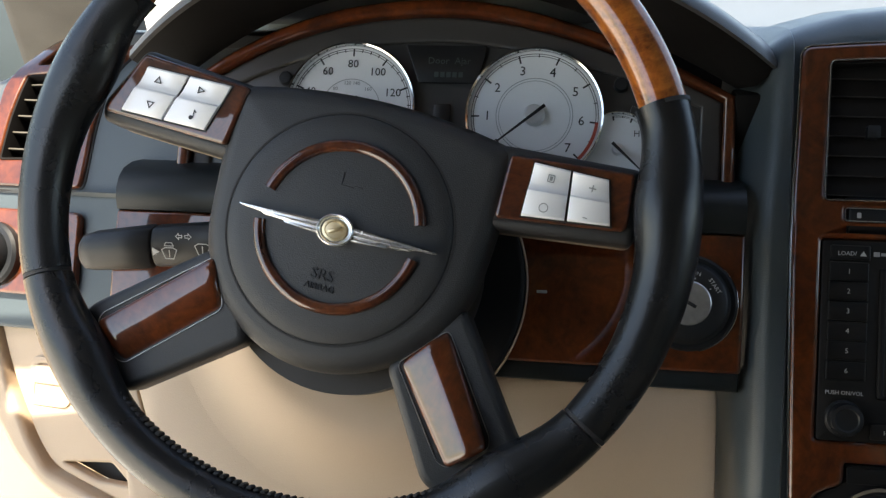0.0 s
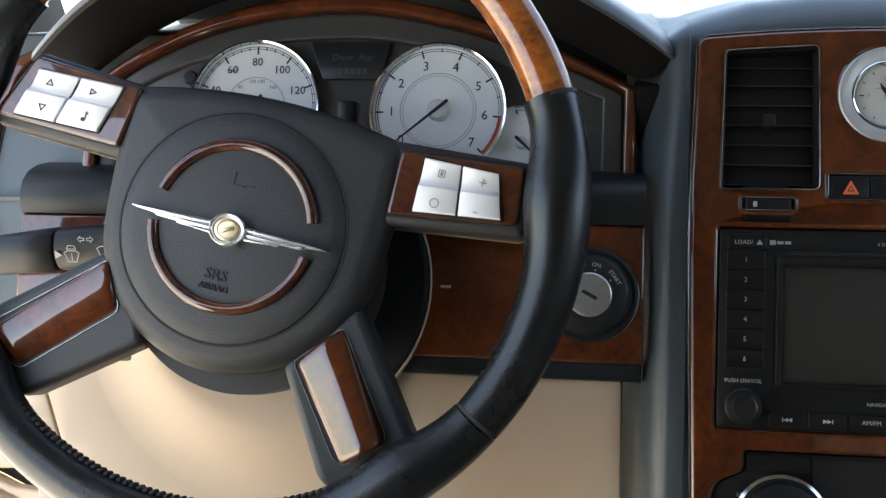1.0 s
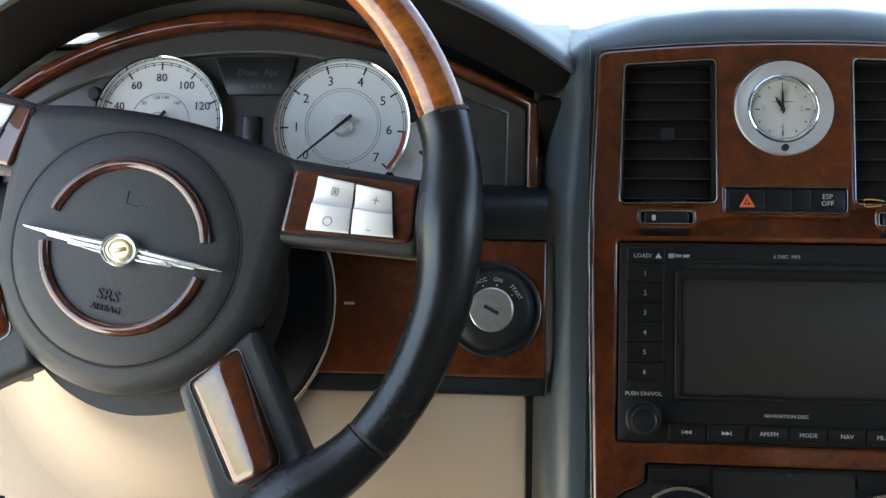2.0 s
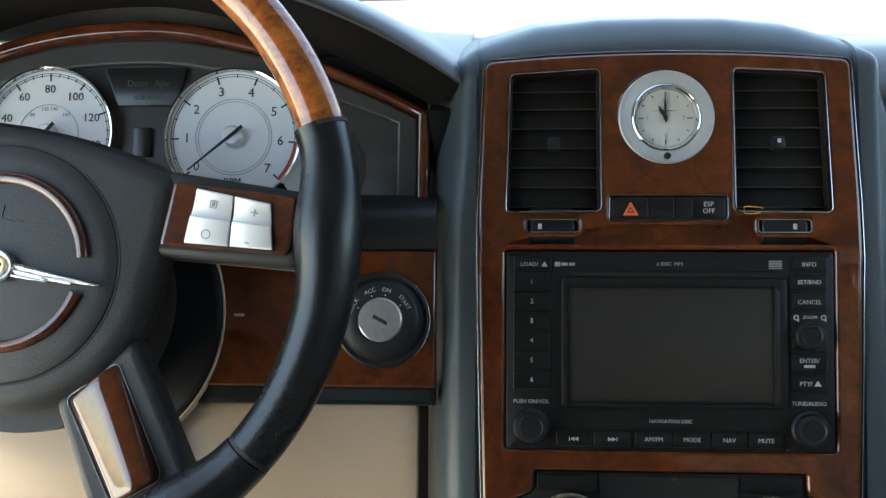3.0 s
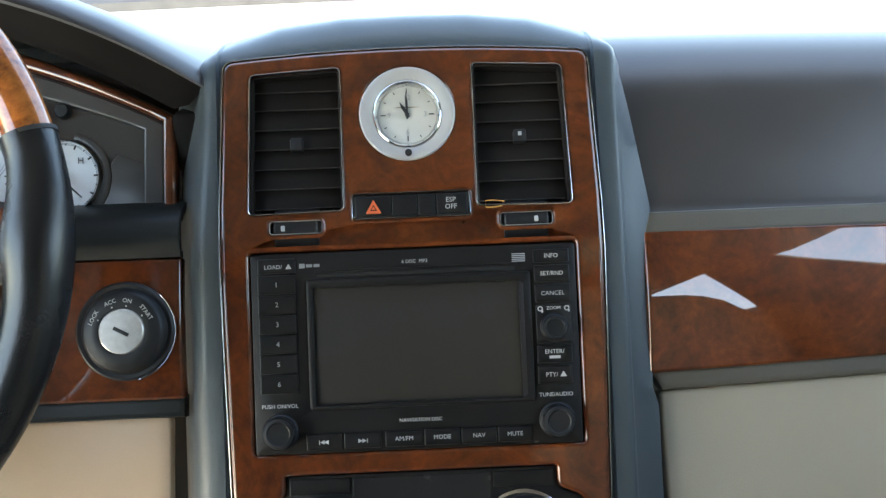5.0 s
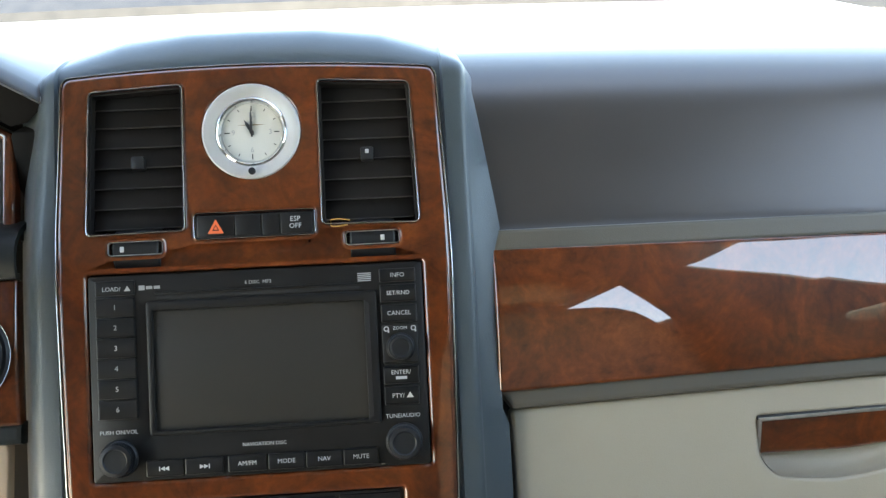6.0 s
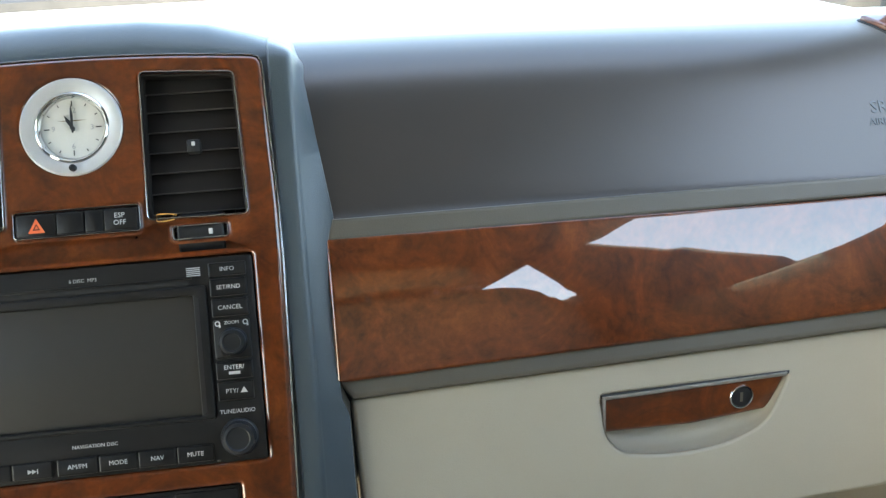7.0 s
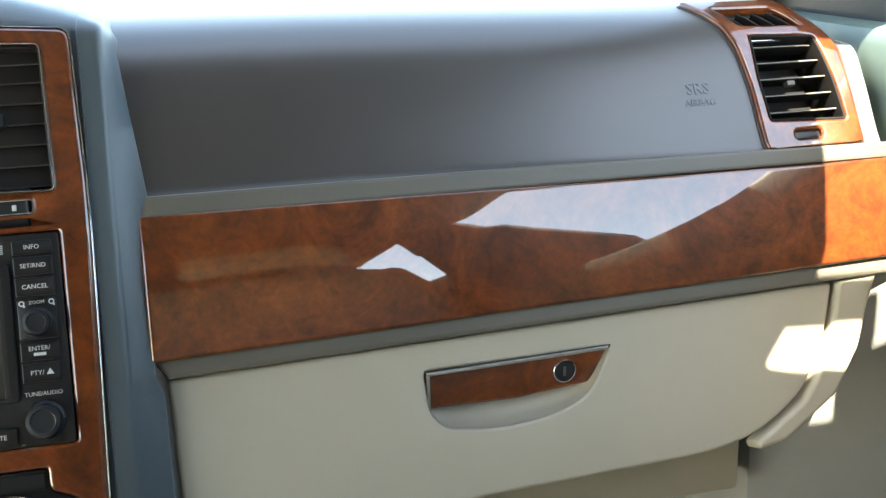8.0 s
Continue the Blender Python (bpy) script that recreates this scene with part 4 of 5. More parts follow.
part("marking", join(words("ZOOM", 0.0028, 0.0838, 0.0808, 0.0034), *[plate(circle(x, 0.0806, 0.0016, 16), [circle(x, 0.0806, 0.0010, 16)], t=0.0002, r=0, base=0.0032) for x in (0.0757, 0.0918)], rbox(0.0764, 0.0783, 0.0032, 0.0774, 0.0796, 0.0034, 0), rbox(0.0925, 0.0783, 0.0032, 0.0935, 0.0796, 0.0034, 0)), WHITE, zoom)


def knob(name, x, y, r, h, parent):
    k = part(name, lathe([(r * 1.10, 0.0015), (r * 1.10, 0.0035), (r * 1.04, 0.0045), (r, 0.0048), (r * 0.96, h * 0.85), (r * 0.90, h), (r * 0.70, h + 0.0004), (r * 0.62, h - 0.0004), (0, h - 0.0007)], 48, x, y), BLACK, parent, "round black knob")
    ribs = bmesh.new()
    for j in range(40):
        ribs = join(ribs, moved(rbox(r * 0.95, -0.00022, 0.0048, r * 1.0, 0.00022, h * 0.88, 0), pose(x, y, 0, 0, 0, 9 * j)))
    part("ribs", ribs, KEYCAP, k)


knob("knob", -0.0832, 0.0133, 0.0100, 0.0125, radio)
knob("knob", 0.0832, 0.0137, 0.0100, 0.0125, radio)
knob("knob", 0.0838, 0.0694, 0.0078, 0.0105, radio)
row = [(-0.0680, -0.0463, None), (-0.0455, -0.0233, None), (-0.0207, 0.0020, "AM/FM"), (0.0027, 0.0242, "MODE"), (0.0249, 0.0462, "NAV"), (0.0469, 0.0676, "MUTE")]
for j, (x0, x1, body) in enumerate(row):
    if body:
        key("key", x0, 0.0018, x1, 0.0112, body, 0.0042)
    else:
        d, xm = (-1, (x0 + x1) / 2) if j == 0 else (1, (x0 + x1) / 2)
        key("key", x0, 0.0018, x1, 0.0112, "", extra=[tri_side(xm - 0.0012, 0.0063, 0.0013, d), tri_side(xm + 0.0012, 0.0063, 0.0013, d), rbox(xm + d * 0.0027, 0.0050, 0.0036, xm + d * 0.0032, 0.0076, 0.0038, 0) if d > 0 else rbox(xm - 0.0032, 0.0050, 0.0036, xm - 0.0027, 0.0076, 0.0038, 0)])
for body, size, x_, y_ in (("PUSH ON/VOL", 0.0034, -0.0832, 0.0284), ("TUNE/AUDIO", 0.0034, 0.0832, 0.0288), ("NAVIGATION DISC", 0.0030, 0.0010, 0.0172), ("6 DISC  MP3", 0.0030, 0.0010, 0.1126)):
    part("lettering", words(body, size, x_, y_, 0.0021), WHITE, radio)
for x0, y0, x1, y1 in ((-0.0690, 0.1110, -0.0655, 0.1138), (-0.0648, 0.1115, -0.0610, 0.1133), (-0.0602, 0.1115, -0.0566, 0.1133)):
    part("printed_bar", rbox(x0, y0, 0.0019, x1, y1, 0.0021, 0), GREYINK, radio)
part("disc_mark", join(*[rbox(0.0600, 0.1098 + 0.0011 * j, 0.0019, 0.0680, 0.1104 + 0.0011 * j, 0.0022, 0) for j in range(5)]), GREYINK, radio, "small grey disc mark")
part("small_plate", rbox(0.0690, 0.0005, 0.0015, 0.0712, 0.0016, 0.0023, 0.0002), LEDGE, radio)

# climate panel
climate = thing("climate_panel", SLM, "black climate control panel below the radio", "climate panel")
part("panel", plate(offset(clean(CLIMATE_HOLE), 0.0004), [], t=0.008, r=0.001, base=-0.0095), RADIO, climate)
part("display", plate(rrect(-0.0415, -0.056, 0.0415, -0.0165, 0.001), t=0.0012, r=0.0004, base=-0.0015), LCD, climate)
for x0 in (-0.0795, 0.0430):
    part("key", plate(rrect(x0, -0.0255, x0 + 0.0365, -0.0160, 0.001), t=0.0016, r=0.0006, base=-0.0015), KEYCAP, climate)
for x0 in (-0.0600, 0.0600):
    kn = part("knob", lathe([(0.0268, -0.002), (0.0268, 0.003), (0.0258, 0.0045), (0.0240, 0.005), (0.0230, 0.010), (0.0205, 0.0115), (0, 0.0112)], 56, x0, -0.0540), BLACK, climate, "large round black knob")
    part("ring", lathe([(0.0268, 0.0020), (0.0277, 0.0028), (0.0277, 0.0040), (0.0258, 0.0052), (0.0256, 0.0040)], 56, x0, -0.0540), EDGE, kn, "thin dark chrome ring")
for body, x_ in (("LO", -0.0835), ("HI", 0.0845)):
    part("lettering", words(body, 0.0034, x_, -0.0400, 0.0012), WHITE, climate)

# ---- glove box ----
GB = lambda u, v, w: side(u, v, w - 0.011)
glove = thing("glove_box", ident, "pale grey-beige glove box door with wood-trimmed latch", "glove box")
door = rounded([(0.0075, -0.206), (0.360, -0.2045), (0.398, -0.199), (0.438, -0.178), (0.461, -0.150), (0.472, -0.123), (0.480, -0.0985), (0.0075, -0.1005)], [0.004, 0.03, 0.03, 0.03, 0.03, 0.02, 0.006, 0.004])
han = rounded([(0.176, -0.1572), (0.212, -0.1625), (0.250, -0.160), (0.278, -0.1505), (0.298, -0.1205), (0.1655, -0.1185), (0.1665, -0.146)], [0.012, 0.02, 0.02, 0.012, 0.006, 0.005, 0.008])
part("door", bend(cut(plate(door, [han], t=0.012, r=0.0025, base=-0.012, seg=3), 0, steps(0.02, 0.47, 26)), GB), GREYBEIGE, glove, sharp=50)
dish = []
for k in range(7):
    t = k / 6
    dish.append([GB(x, y, -0.0005 - 0.016 * math.sin(t * math.pi / 2) ** 0.8) for x, y in offset(clean(han), 0.010 * (1 - math.cos(t * math.pi / 2)))])
bm_ = loft(dish, closed=True)
bm_.faces.new([v for v in bm_.verts][-len(clean(han)):])
part("latch_recess", bm_, GREYBEIGE, glove, sharp=70)
LT = lambda u, v, w: GB(u, v, w - 0.0025 + 0.36 * (v + 0.1325))
latch = part("latch", bend(cut(plate(rounded([(0.1685, -0.1440), (0.230, -0.1465), (0.2835, -0.1432), (0.2960, -0.1205), (0.1675, -0.1200)], 0.003), t=0.013, r=0.0018, base=-0.0155, seg=3), 0, steps(0.175, 0.29, 8)), LT), WOOD, glove, "glossy wood latch handle", sharp=50)
part("edge", bend(cut(plate(rounded([(0.1665, -0.1212), (0.2975, -0.1215), (0.2985, -0.1190), (0.1660, -0.1185)], 0.0005), t=0.005, r=0.0008, base=-0.0045), 0, steps(0.175, 0.29, 8)), GB), BLACK, latch)
LK = LT(0.2640, -0.1325, -0.003)
lockm = lean_frame(LK.x, LK.y, LK.z, -0.5, 4)
part("lock", moved(lathe([(0.0084, -0.004), (0.0084, 0.0012), (0.0080, 0.0021), (0.0074, 0.0019), (0.0070, 0.0006), (0, 0.0006)], 40), lockm), CHROME, latch, "dark chrome lock ring")
part("barrel", join(moved(lathe([(0.0070, 0.0006), (0.0067, 0.0013), (0, 0.0014)], 32), lockm)), BLACK, latch)
part("key_slot", moved(rbox(-0.0009, -0.0034, 0.0013, 0.0009, 0.0034, 0.0017, 0), lockm), LEDGE, latch)
part("latch_edging", bend(cut(plate(rounded([(0.1668, -0.1455), (0.1690, -0.1455), (0.1690, -0.1222), (0.2950, -0.1224), (0.2960, -0.1200), (0.1668, -0.1198)], 0.0004), t=0.003, r=0.0006, base=-0.0030), 0, steps(0.175, 0.29, 8)), LT), STEEL, latch, "thin bright edging")
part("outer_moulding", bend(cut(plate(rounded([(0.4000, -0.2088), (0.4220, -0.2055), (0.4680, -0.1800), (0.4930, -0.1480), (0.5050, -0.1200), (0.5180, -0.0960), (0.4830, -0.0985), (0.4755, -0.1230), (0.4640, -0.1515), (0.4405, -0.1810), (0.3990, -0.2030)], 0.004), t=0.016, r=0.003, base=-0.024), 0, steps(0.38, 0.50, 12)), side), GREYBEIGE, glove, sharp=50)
# the lower passenger side, set back under the glove box
under = thing("footwell_trim", ident, "shaded pale trim under the glove box", "trim", kind="structure")
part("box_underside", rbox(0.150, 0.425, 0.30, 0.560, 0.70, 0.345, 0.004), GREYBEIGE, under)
part("kick_panel", thick(loft([[(x, y, z) for z in steps(0.02, 0.478, 6)] for x, y in ((0.572, 0.66), (0.574, 0.47), (0.580, 0.445), (0.600, 0.436), (0.650, 0.430), (0.695, 0.415), (0.712, 0.38), (0.717, 0.0))]), 0.004), KICK, under, "grey kick panel")

# ---- side vents, one at each end of the dash ----
SLH = rrect(0.4600, 0.0058, 0.4830, 0.0128, 0.003)
VB = rounded([(0.4350, -0.0010), (0.5170, -0.0025), (0.5165, 0.0380), (0.5150, 0.0780), (0.5100, 0.1020), (0.4920, 0.1300), (0.4060, 0.1340), (0.4130, 0.1190), (0.4240, 0.0985), (0.4300, 0.0780), (0.4333, 0.0480)], 0.006)


def side_vent(mirror, label):
    f = lambda u, q, w: pad(u, q, w, mirror)
    v = thing("side_air_vent", ident, label, "air vent", "side air vents")
    cuts = [0.008 * k for k in range(0, 17)]
    part("wood_surround", bend(cut(cut(plate(VB, [VH, TV, SLH], t=0.0065, r=0.0022, base=-0.002, seg=3), 1, cuts), 0, steps(0.40, 0.51, 8)), f), WOOD, v, "glossy burl wood surround", sharp=50)
    part("gasket", bend(cut(plate(offset(clean(VB), -0.0016), [offset(clean(VB), 0.001)], t=0.003, r=0.001, base=-0.002), 1, cuts), f), BLACK, v)
    part("shell", bend(cut(plate(offset(clean(VH), -0.002), [], t=0.002, r=0, base=-0.030), 1, cuts), f), SHADEBLACK, v)
    part("frame", bend(cut(plate(offset(clean(VH), -0.0003), [offset(clean(VH), 0.0016)], t=0.034, r=0.0008, base=-0.030), 1, cuts), f), SHADEBLACK, v)
    for k in range(5):
        q = 0.0215 + 0.0650 * (k + 0.55) / 5.0
        right = 0.5045 - 0.008 * (k / 4.0) ** 1.4
        part("slat", bend(cut(rbox(0.4435, q - 0.0008, -0.015, right, q + 0.0008, -0.0015, 0.0005), 0, steps(0.45, 0.49, 4)), f), SHADEBLACK, v)
        part("slat_lip", bend(cut(rbox(0.4440, q - 0.0008, -0.0020, right - 0.0005, q + 0.0004, -0.0010, 0.0003, 1), 0, steps(0.45, 0.49, 4)), f), LEDGE, v, "thin bright slat edge")
    part("top_bar", bend(cut(rbox(0.4440, 0.0856, -0.0030, 0.4965, 0.0872, -0.0002, 0.0006), 0, steps(0.45, 0.49, 4)), f), STEEL, v, "bright bar along the top")
    part("tab", bend(rbox(0.4670, 0.0488, -0.006, 0.4740, 0.0528, -0.0005, 0.001), f), LEDGE, v, "small vent tab")
    part("slider", bend(rbox(0.4610, 0.0066, -0.003, 0.4820, 0.0120, 0.0020, 0.001), f), BLACK, v)
    part("top_shell", bend(cut(plate(offset(clean(TV), -0.002), [], t=0.002, r=0, base=-0.016), 1, cuts), f), SHADEBLACK, v)
    for k in range(4):
        u = 0.439 + 0.013 * k
        part("top_slat", bend(cut(moved(rbox(-0.0008, 0, -0.012, 0.0008, 0.020, 0.002, 0.0004), pose(u + 0.006, 0.0972, 0, 0, 0, 38)), 1, cuts), f), SLAT, v)


side_vent(1, "curved wood-framed air vent at the sunlit end of the dash")
side_vent(-1, "curved wood-framed air vent beside the driver's door")

# embossed airbag mark on the passenger pad
em = join(words("SRS", 0.0125, 0.392, 0.0500, 0.0, depth=0.0005), words("AIRBAG", 0.0072, 0.392, 0.0395, 0.0, depth=0.0005))
part("airbag_mark", bend(em, lambda u, q, w: pad(u, q, w)), SLATE, dash, "embossed letters on the pad")

# ---- light switch, driver's lower end ----
lsw = thing("light_switch", ident, "round black headlamp switch in a wood panel", "switch")
LS = side(0.530, -0.052, 0.003, -1)
lsm = lean_frame(LS.x, LS.y, LS.z, 19.5, -12)
part("collar", moved(lathe([(0.024, -0.003), (0.024, 0.003), (0.022, 0.005), (0.0185, 0.0055), (0.018, 0.004)], 48), lsm), BLACK, lsw)
part("knob", moved(lathe([(0.0175, 0.002), (0.0170, 0.014), (0.0155, 0.0165), (0.010, 0.0175), (0, 0.0177)], 48), lsm), BLACK, lsw)
part("grip", moved(rbox(-0.003, -0.0150, 0.014, 0.003, 0.0150, 0.022, 0.002), lsm), BLACK, lsw)

# ---- knee panel and the driver's lower trim ----
knee = thing("knee_panel", DI, "smooth beige plastic knee panel below the wheel", "panel")
knee_bow = lambda u, v, w: Vector((u, v, w + 0.012 * math.sin(max(0, min(1, (-v) / 0.30)) * math.pi)))
kp = plate(rounded([(-0.330, -0.330), (-0.0085, -0.330), (-0.0105, -0.0105), (-0.4080, -0.0105), (-0.3930, -0.045), (-0.3800, -0.075), (-0.3520, -0.150)], [0.01, 0.004, 0.005, 0.002, 0.03, 0.03, 0.03]), t=0.010, r=0.0012, base=-0.026)
part("panel", bend(cut(cut(kp, 0, steps(-0.38, -0.02, 14)), 1, steps(-0.322, -0.014, 24)), knee_bow), BEIGE, knee, sharp=60)
kp = plate(rounded([(-0.345, -0.330), (-0.3314, -0.330), (-0.3534, -0.150), (-0.3814, -0.075), (-0.3944, -0.045), (-0.4094, -0.0105), (-0.413, -0.0105), (-0.413, -0.045), (-0.403, -0.075)], [0.002, 0.002, 0.03, 0.03, 0.03, 0.001, 0.001, 0.02, 0.03]), t=0.010, r=0.0012, base=-0.026)
part("end_strip", bend(cut(kp, 1, steps(-0.322, -0.014, 24)), knee_bow), BEIGE, knee, sharp=60)
part("column_lip", plate(oval(-0.229, 0.046, 0.0974, 0.0954), [oval(-0.229, 0.046, 0.0962, 0.0942)], t=0.014, r=0.0004, base=-0.010), BEIGE, knee, "beige lip round the column opening")
knee_w = lambda v: -0.016 + 0.012 * math.sin(max(0, min(1, -v / 0.30)) * math.pi)
roll = []
for t in steps(radians(172), radians(305), 48):
    row = [(-0.229 + 0.050 * math.cos(t), 0.046 + 0.050 * math.sin(t), 0.0078)]
    for r in steps(0.078, 0.160, 18):
        v = 0.046 + r * math.sin(t)
        x = max(0.0, (r - 0.092) / 0.068)
        k = 1 - (1 - x) ** 3 * (1 + 3 * x)
        row.append((-0.229 + r * math.cos(t), v, 0.0074 * (1 - k) + (knee_w(v) - 0.0002) * k))
    roll.append(row)
part("opening_collar", thick(loft(roll), 0.003, (0, 0, 1)), BEIGE, knee, "rolled beige edge below the steering column", sharp=70)
fuse = thing("fuse_panel", ident, "beige end panel with release lever beside the driver's door", "panel")
FB = lambda u, v, w: side(u, v, w - 0.014, -1)
fl_ = rounded([(0.305, -0.285), (0.385, -0.236), (0.430, -0.220), (0.476, -0.204), (0.492, -0.184), (0.515, -0.143), (0.531, -0.102), (0.4185, -0.102), (0.4185, -0.138), (0.410, -0.160), (0.358, -0.232)], [0.01, 0.02, 0.03, 0.02, 0.02, 0.03, 0.004, 0.004, 0.02, 0.02, 0.03])
slot_ = rounded([(0.412, -0.2120), (0.440, -0.2105), (0.469, -0.2000), (0.430, -0.1965)], 0.003)
part("panel", bend(cut(plate(fl_, [slot_], t=0.012, r=0.002, base=-0.012), 0, steps(0.31, 0.51, 12)), FB), BEIGE, fuse, sharp=50)
part("slot", bend(cut(plate(offset(slot_, -0.002), [], t=0.002, r=0, base=-0.020), 0, steps(0.41, 0.46, 4)), FB), BLACK, fuse)
RL = FB(0.484, -0.143, 0.0)
rlm = lean_frame(RL.x, RL.y, RL.z, 19.5, -6)
part("lever", join(moved(plate(rrect(-0.018, -0.018, 0.018, 0.018, 0.006), [rrect(-0.013, -0.013, 0.013, 0.013, 0.005)], t=0.003, r=0.001, base=-0.001), rlm), moved(rbox(-0.014, -0.002, -0.002, 0.014, 0.012, 0.003, 0.002), rlm)), BEIGE, fuse, "release lever")
end_ = thing("end_moulding", ident, "curved beige dash end moulding beside the driver's door", "trim")
part("moulding", bend(cut(plate(rounded([(0.340, -0.312), (0.420, -0.252), (0.463, -0.228), (0.484, -0.217), (0.507, -0.197), (0.531, -0.163), (0.550, -0.098), (0.534, -0.100), (0.518, -0.144), (0.495, -0.1865), (0.479, -0.207), (0.432, -0.2235), (0.387, -0.2395), (0.325, -0.297)], 0.006), t=0.018, r=0.004, base=-0.026), 0, steps(0.34, 0.54, 14)), lambda u, v, w: side(u, v, w, -1)), BEIGE, end_, sharp=50)

# ---- ignition switch ----
ign = thing("ignition_switch", DI @ pose(-0.0323, 0.0425, 0.001), "round black ignition switch with steel key plate", "ignition switch")
part("bezel", lathe([(0.0300, -0.002), (0.0300, 0.0020), (0.0286, 0.0034), (0.0262, 0.0030), (0.0255, 0.0040), (0.0240, 0.0080), (0.0225, 0.0092), (0.0150, 0.0100), (0.0140, 0.0098), (0.0138, 0.0085)], 64), BLACK, ign)
part("rim", plate(sector(0.0301, 0.0307, -75, 45, n=40), t=0.0020, r=0.0002, base=0.0), CHROME, ign, "thin bright crescent")
part("key_plate", lathe([(0.0138, 0.0075), (0.0136, 0.0102), (0.0128, 0.0108), (0, 0.0110)], 48), STEEL, ign, "steel key plate")
part("key_slot", moved(rbox(-0.0050, -0.0011, 0.0108, 0.0050, 0.0011, 0.0113, 0.0003), pose(0, 0, 0, 0, 0, -28)), CAVITY, ign)
for body, a in (("LOCK", 152), ("ACC", 110), ("ON", 78), ("START", 36)):
    t = radians(a)
    part("lettering", words(body, 0.0036, 0.0187 * math.cos(t), 0.0187 * math.sin(t), 0.0099, turn=a - 90), WHITE, ign)
    part("dot", lathe([(0.0005, 0.0096), (0.0005, 0.0101), (0, 0.0101)], 10, 0.0155 * math.cos(t), 0.0155 * math.sin(t)), WHITE, ign)

# ---- steering wheel ----
BADGE = surf("polished_badge_silver", (0.74, 0.74, 0.73), (0.82, 0.82, 0.81), 200, 0.24, metal=0.9)
WM = lean_frame(-0.382, 0.318, 0.574, 23) @ pose(0, 0, 0, 0, 0, -11.8)
wheel = thing("steering_wheel", WM, "black leather and wood four-spoke steering wheel, slightly turned", "steering wheel")
RC, RM, RT = 0.0210, 0.1862, 0.0142      # rim centre above the hub, radius, half thickness


def ring_piece(a0, a1, r, n, fat=None, sides=20):
    rows = []
    for k in range(n + 1):
        a = radians(a0 + (a1 - a0) * k / n)
        rr = r * (fat(k / n) if fat else 1)
        row_ = []
        for j in range(sides):
            t = 2 * math.pi * j / sides
            d, h = rr * math.cos(t), rr * 0.96 * math.sin(t)
            c = RM - (rr - r) * 0.9 + d
            row_.append((c * math.cos(a), RC + c * math.sin(a), h))
        rows.append(row_)
    return loft(rows, closed=True, caps=True)


part("wood_rim", ring_piece(29, 151, 0.0135, 60), RIMWOOD, wheel, "glossy reddish wood upper rim", sharp=60)
bulge = lambda t, c, w: math.exp(-((t - c) / w) ** 2)
grip = lambda t: 1.0 + 0.04 * bulge(t, 0, 0.05) + 0.14 * bulge(t, 0.45, 0.30) + 0.22 * bulge(t, 0.30, 0.15)
lower = lambda t: 1.0 + 0.26 * bulge(t, 0.13, 0.08) + 0.26 * bulge(t, 0.87, 0.08)
part("leather_rim", ring_piece(30, -28, RT, 48, grip), LEATHER, wheel, "smooth black leather rim section", sharp=60)
part("leather_rim", ring_piece(150, 208, RT, 48, grip), LEATHER, wheel, "smooth black leather rim section", sharp=60)
part("lower_leather_rim", ring_piece(209, 331, RT, 80, lower), LEATHER, wheel, "stitched black leather lower rim", sharp=60)
for a in (29.6, 150.4, -28.4, 208.4):
    part("seam", ring_piece(a - 0.35, a + 0.35, RT * (1.06 if abs(a) > 29 and a < 200 and a > 0 else 0.985), 1), THREAD, wheel)
st = bmesh.new()
for k in range(50):
    a = radians(236 + 68 * k / 49)
    rr = RM - RT * 0.99
    c = Vector((rr * math.cos(a), RC + rr * math.sin(a), 0.002))
    st = join(st, moved(rbox(-0.0017, -0.0011, -0.0038, 0.0017, 0.0011, 0.0038, 0.0008, 1), Matrix.Translation(c) @ pose(0, 0, 0, 0, 0, math.degrees(a) + 90 + 18)))
tagged(part("stitching", st, THREAD, wheel, "row of black lacing stitches"), kind="stuff")

# hub: a rounded pad with a straight wide top
hub_line = [(-0.0840, 0.0725), (-0.0850, 0.045), (-0.0830, 0.015)] + [((0.0815 if a < 270 else 0.0815 + 0.0060 * math.cos(radians(a))) * math.cos(radians(a)), 0.0815 * math.sin(radians(a))) for a in steps(188, 352, 24)] + [(0.0885, 0.015), (0.0898, 0.045), (0.0885, 0.0725)] + [(0.0885 - 0.1725 * k / 12, 0.0725 + 0.0105 * (1 - (1 - k / 6) ** 2)) for k in range(1, 12)]
hub_loop = rounded(hub_line, 0.004, 2)


def dome(loop, centre, levels):
    """A pillow: the loop scaled about a centre at rising heights."""
    rows = []
    for sc, z in levels:
        rows.append([(centre[0] + (x - centre[0]) * sc, centre[1] + (y - centre[1]) * sc, z) for x, y in loop])
    bm = loft(rows, closed=True)
    top = bm.verts.new((centre[0], centre[1], levels[-1][1]))
    ring = [v for v in bm.verts][-len(loop) - 1:-1]
    for k in range(len(ring)):
        bm.faces.new((ring[k - 1], ring[k], top))
    return bm


hl = clean(hub_loop)
part("hub", dome(hl, (0, 0.003), [(0.90, -0.050), (0.97, -0.034), (1.0, -0.024), (1.0, -0.016), (0.985, -0.0105), (0.955, -0.0068), (0.91, -0.0045), (0.86, -0.0034)]), HUB, wheel, "dark grey soft plastic hub pad", sharp=60)
part("groove", plate(circle(0.0006, 0.0026, 0.0684, 96), [circle(0.0006, 0.0026, 0.0673, 96)], t=0.0022, r=0, base=-0.0052), CAVITY, wheel)
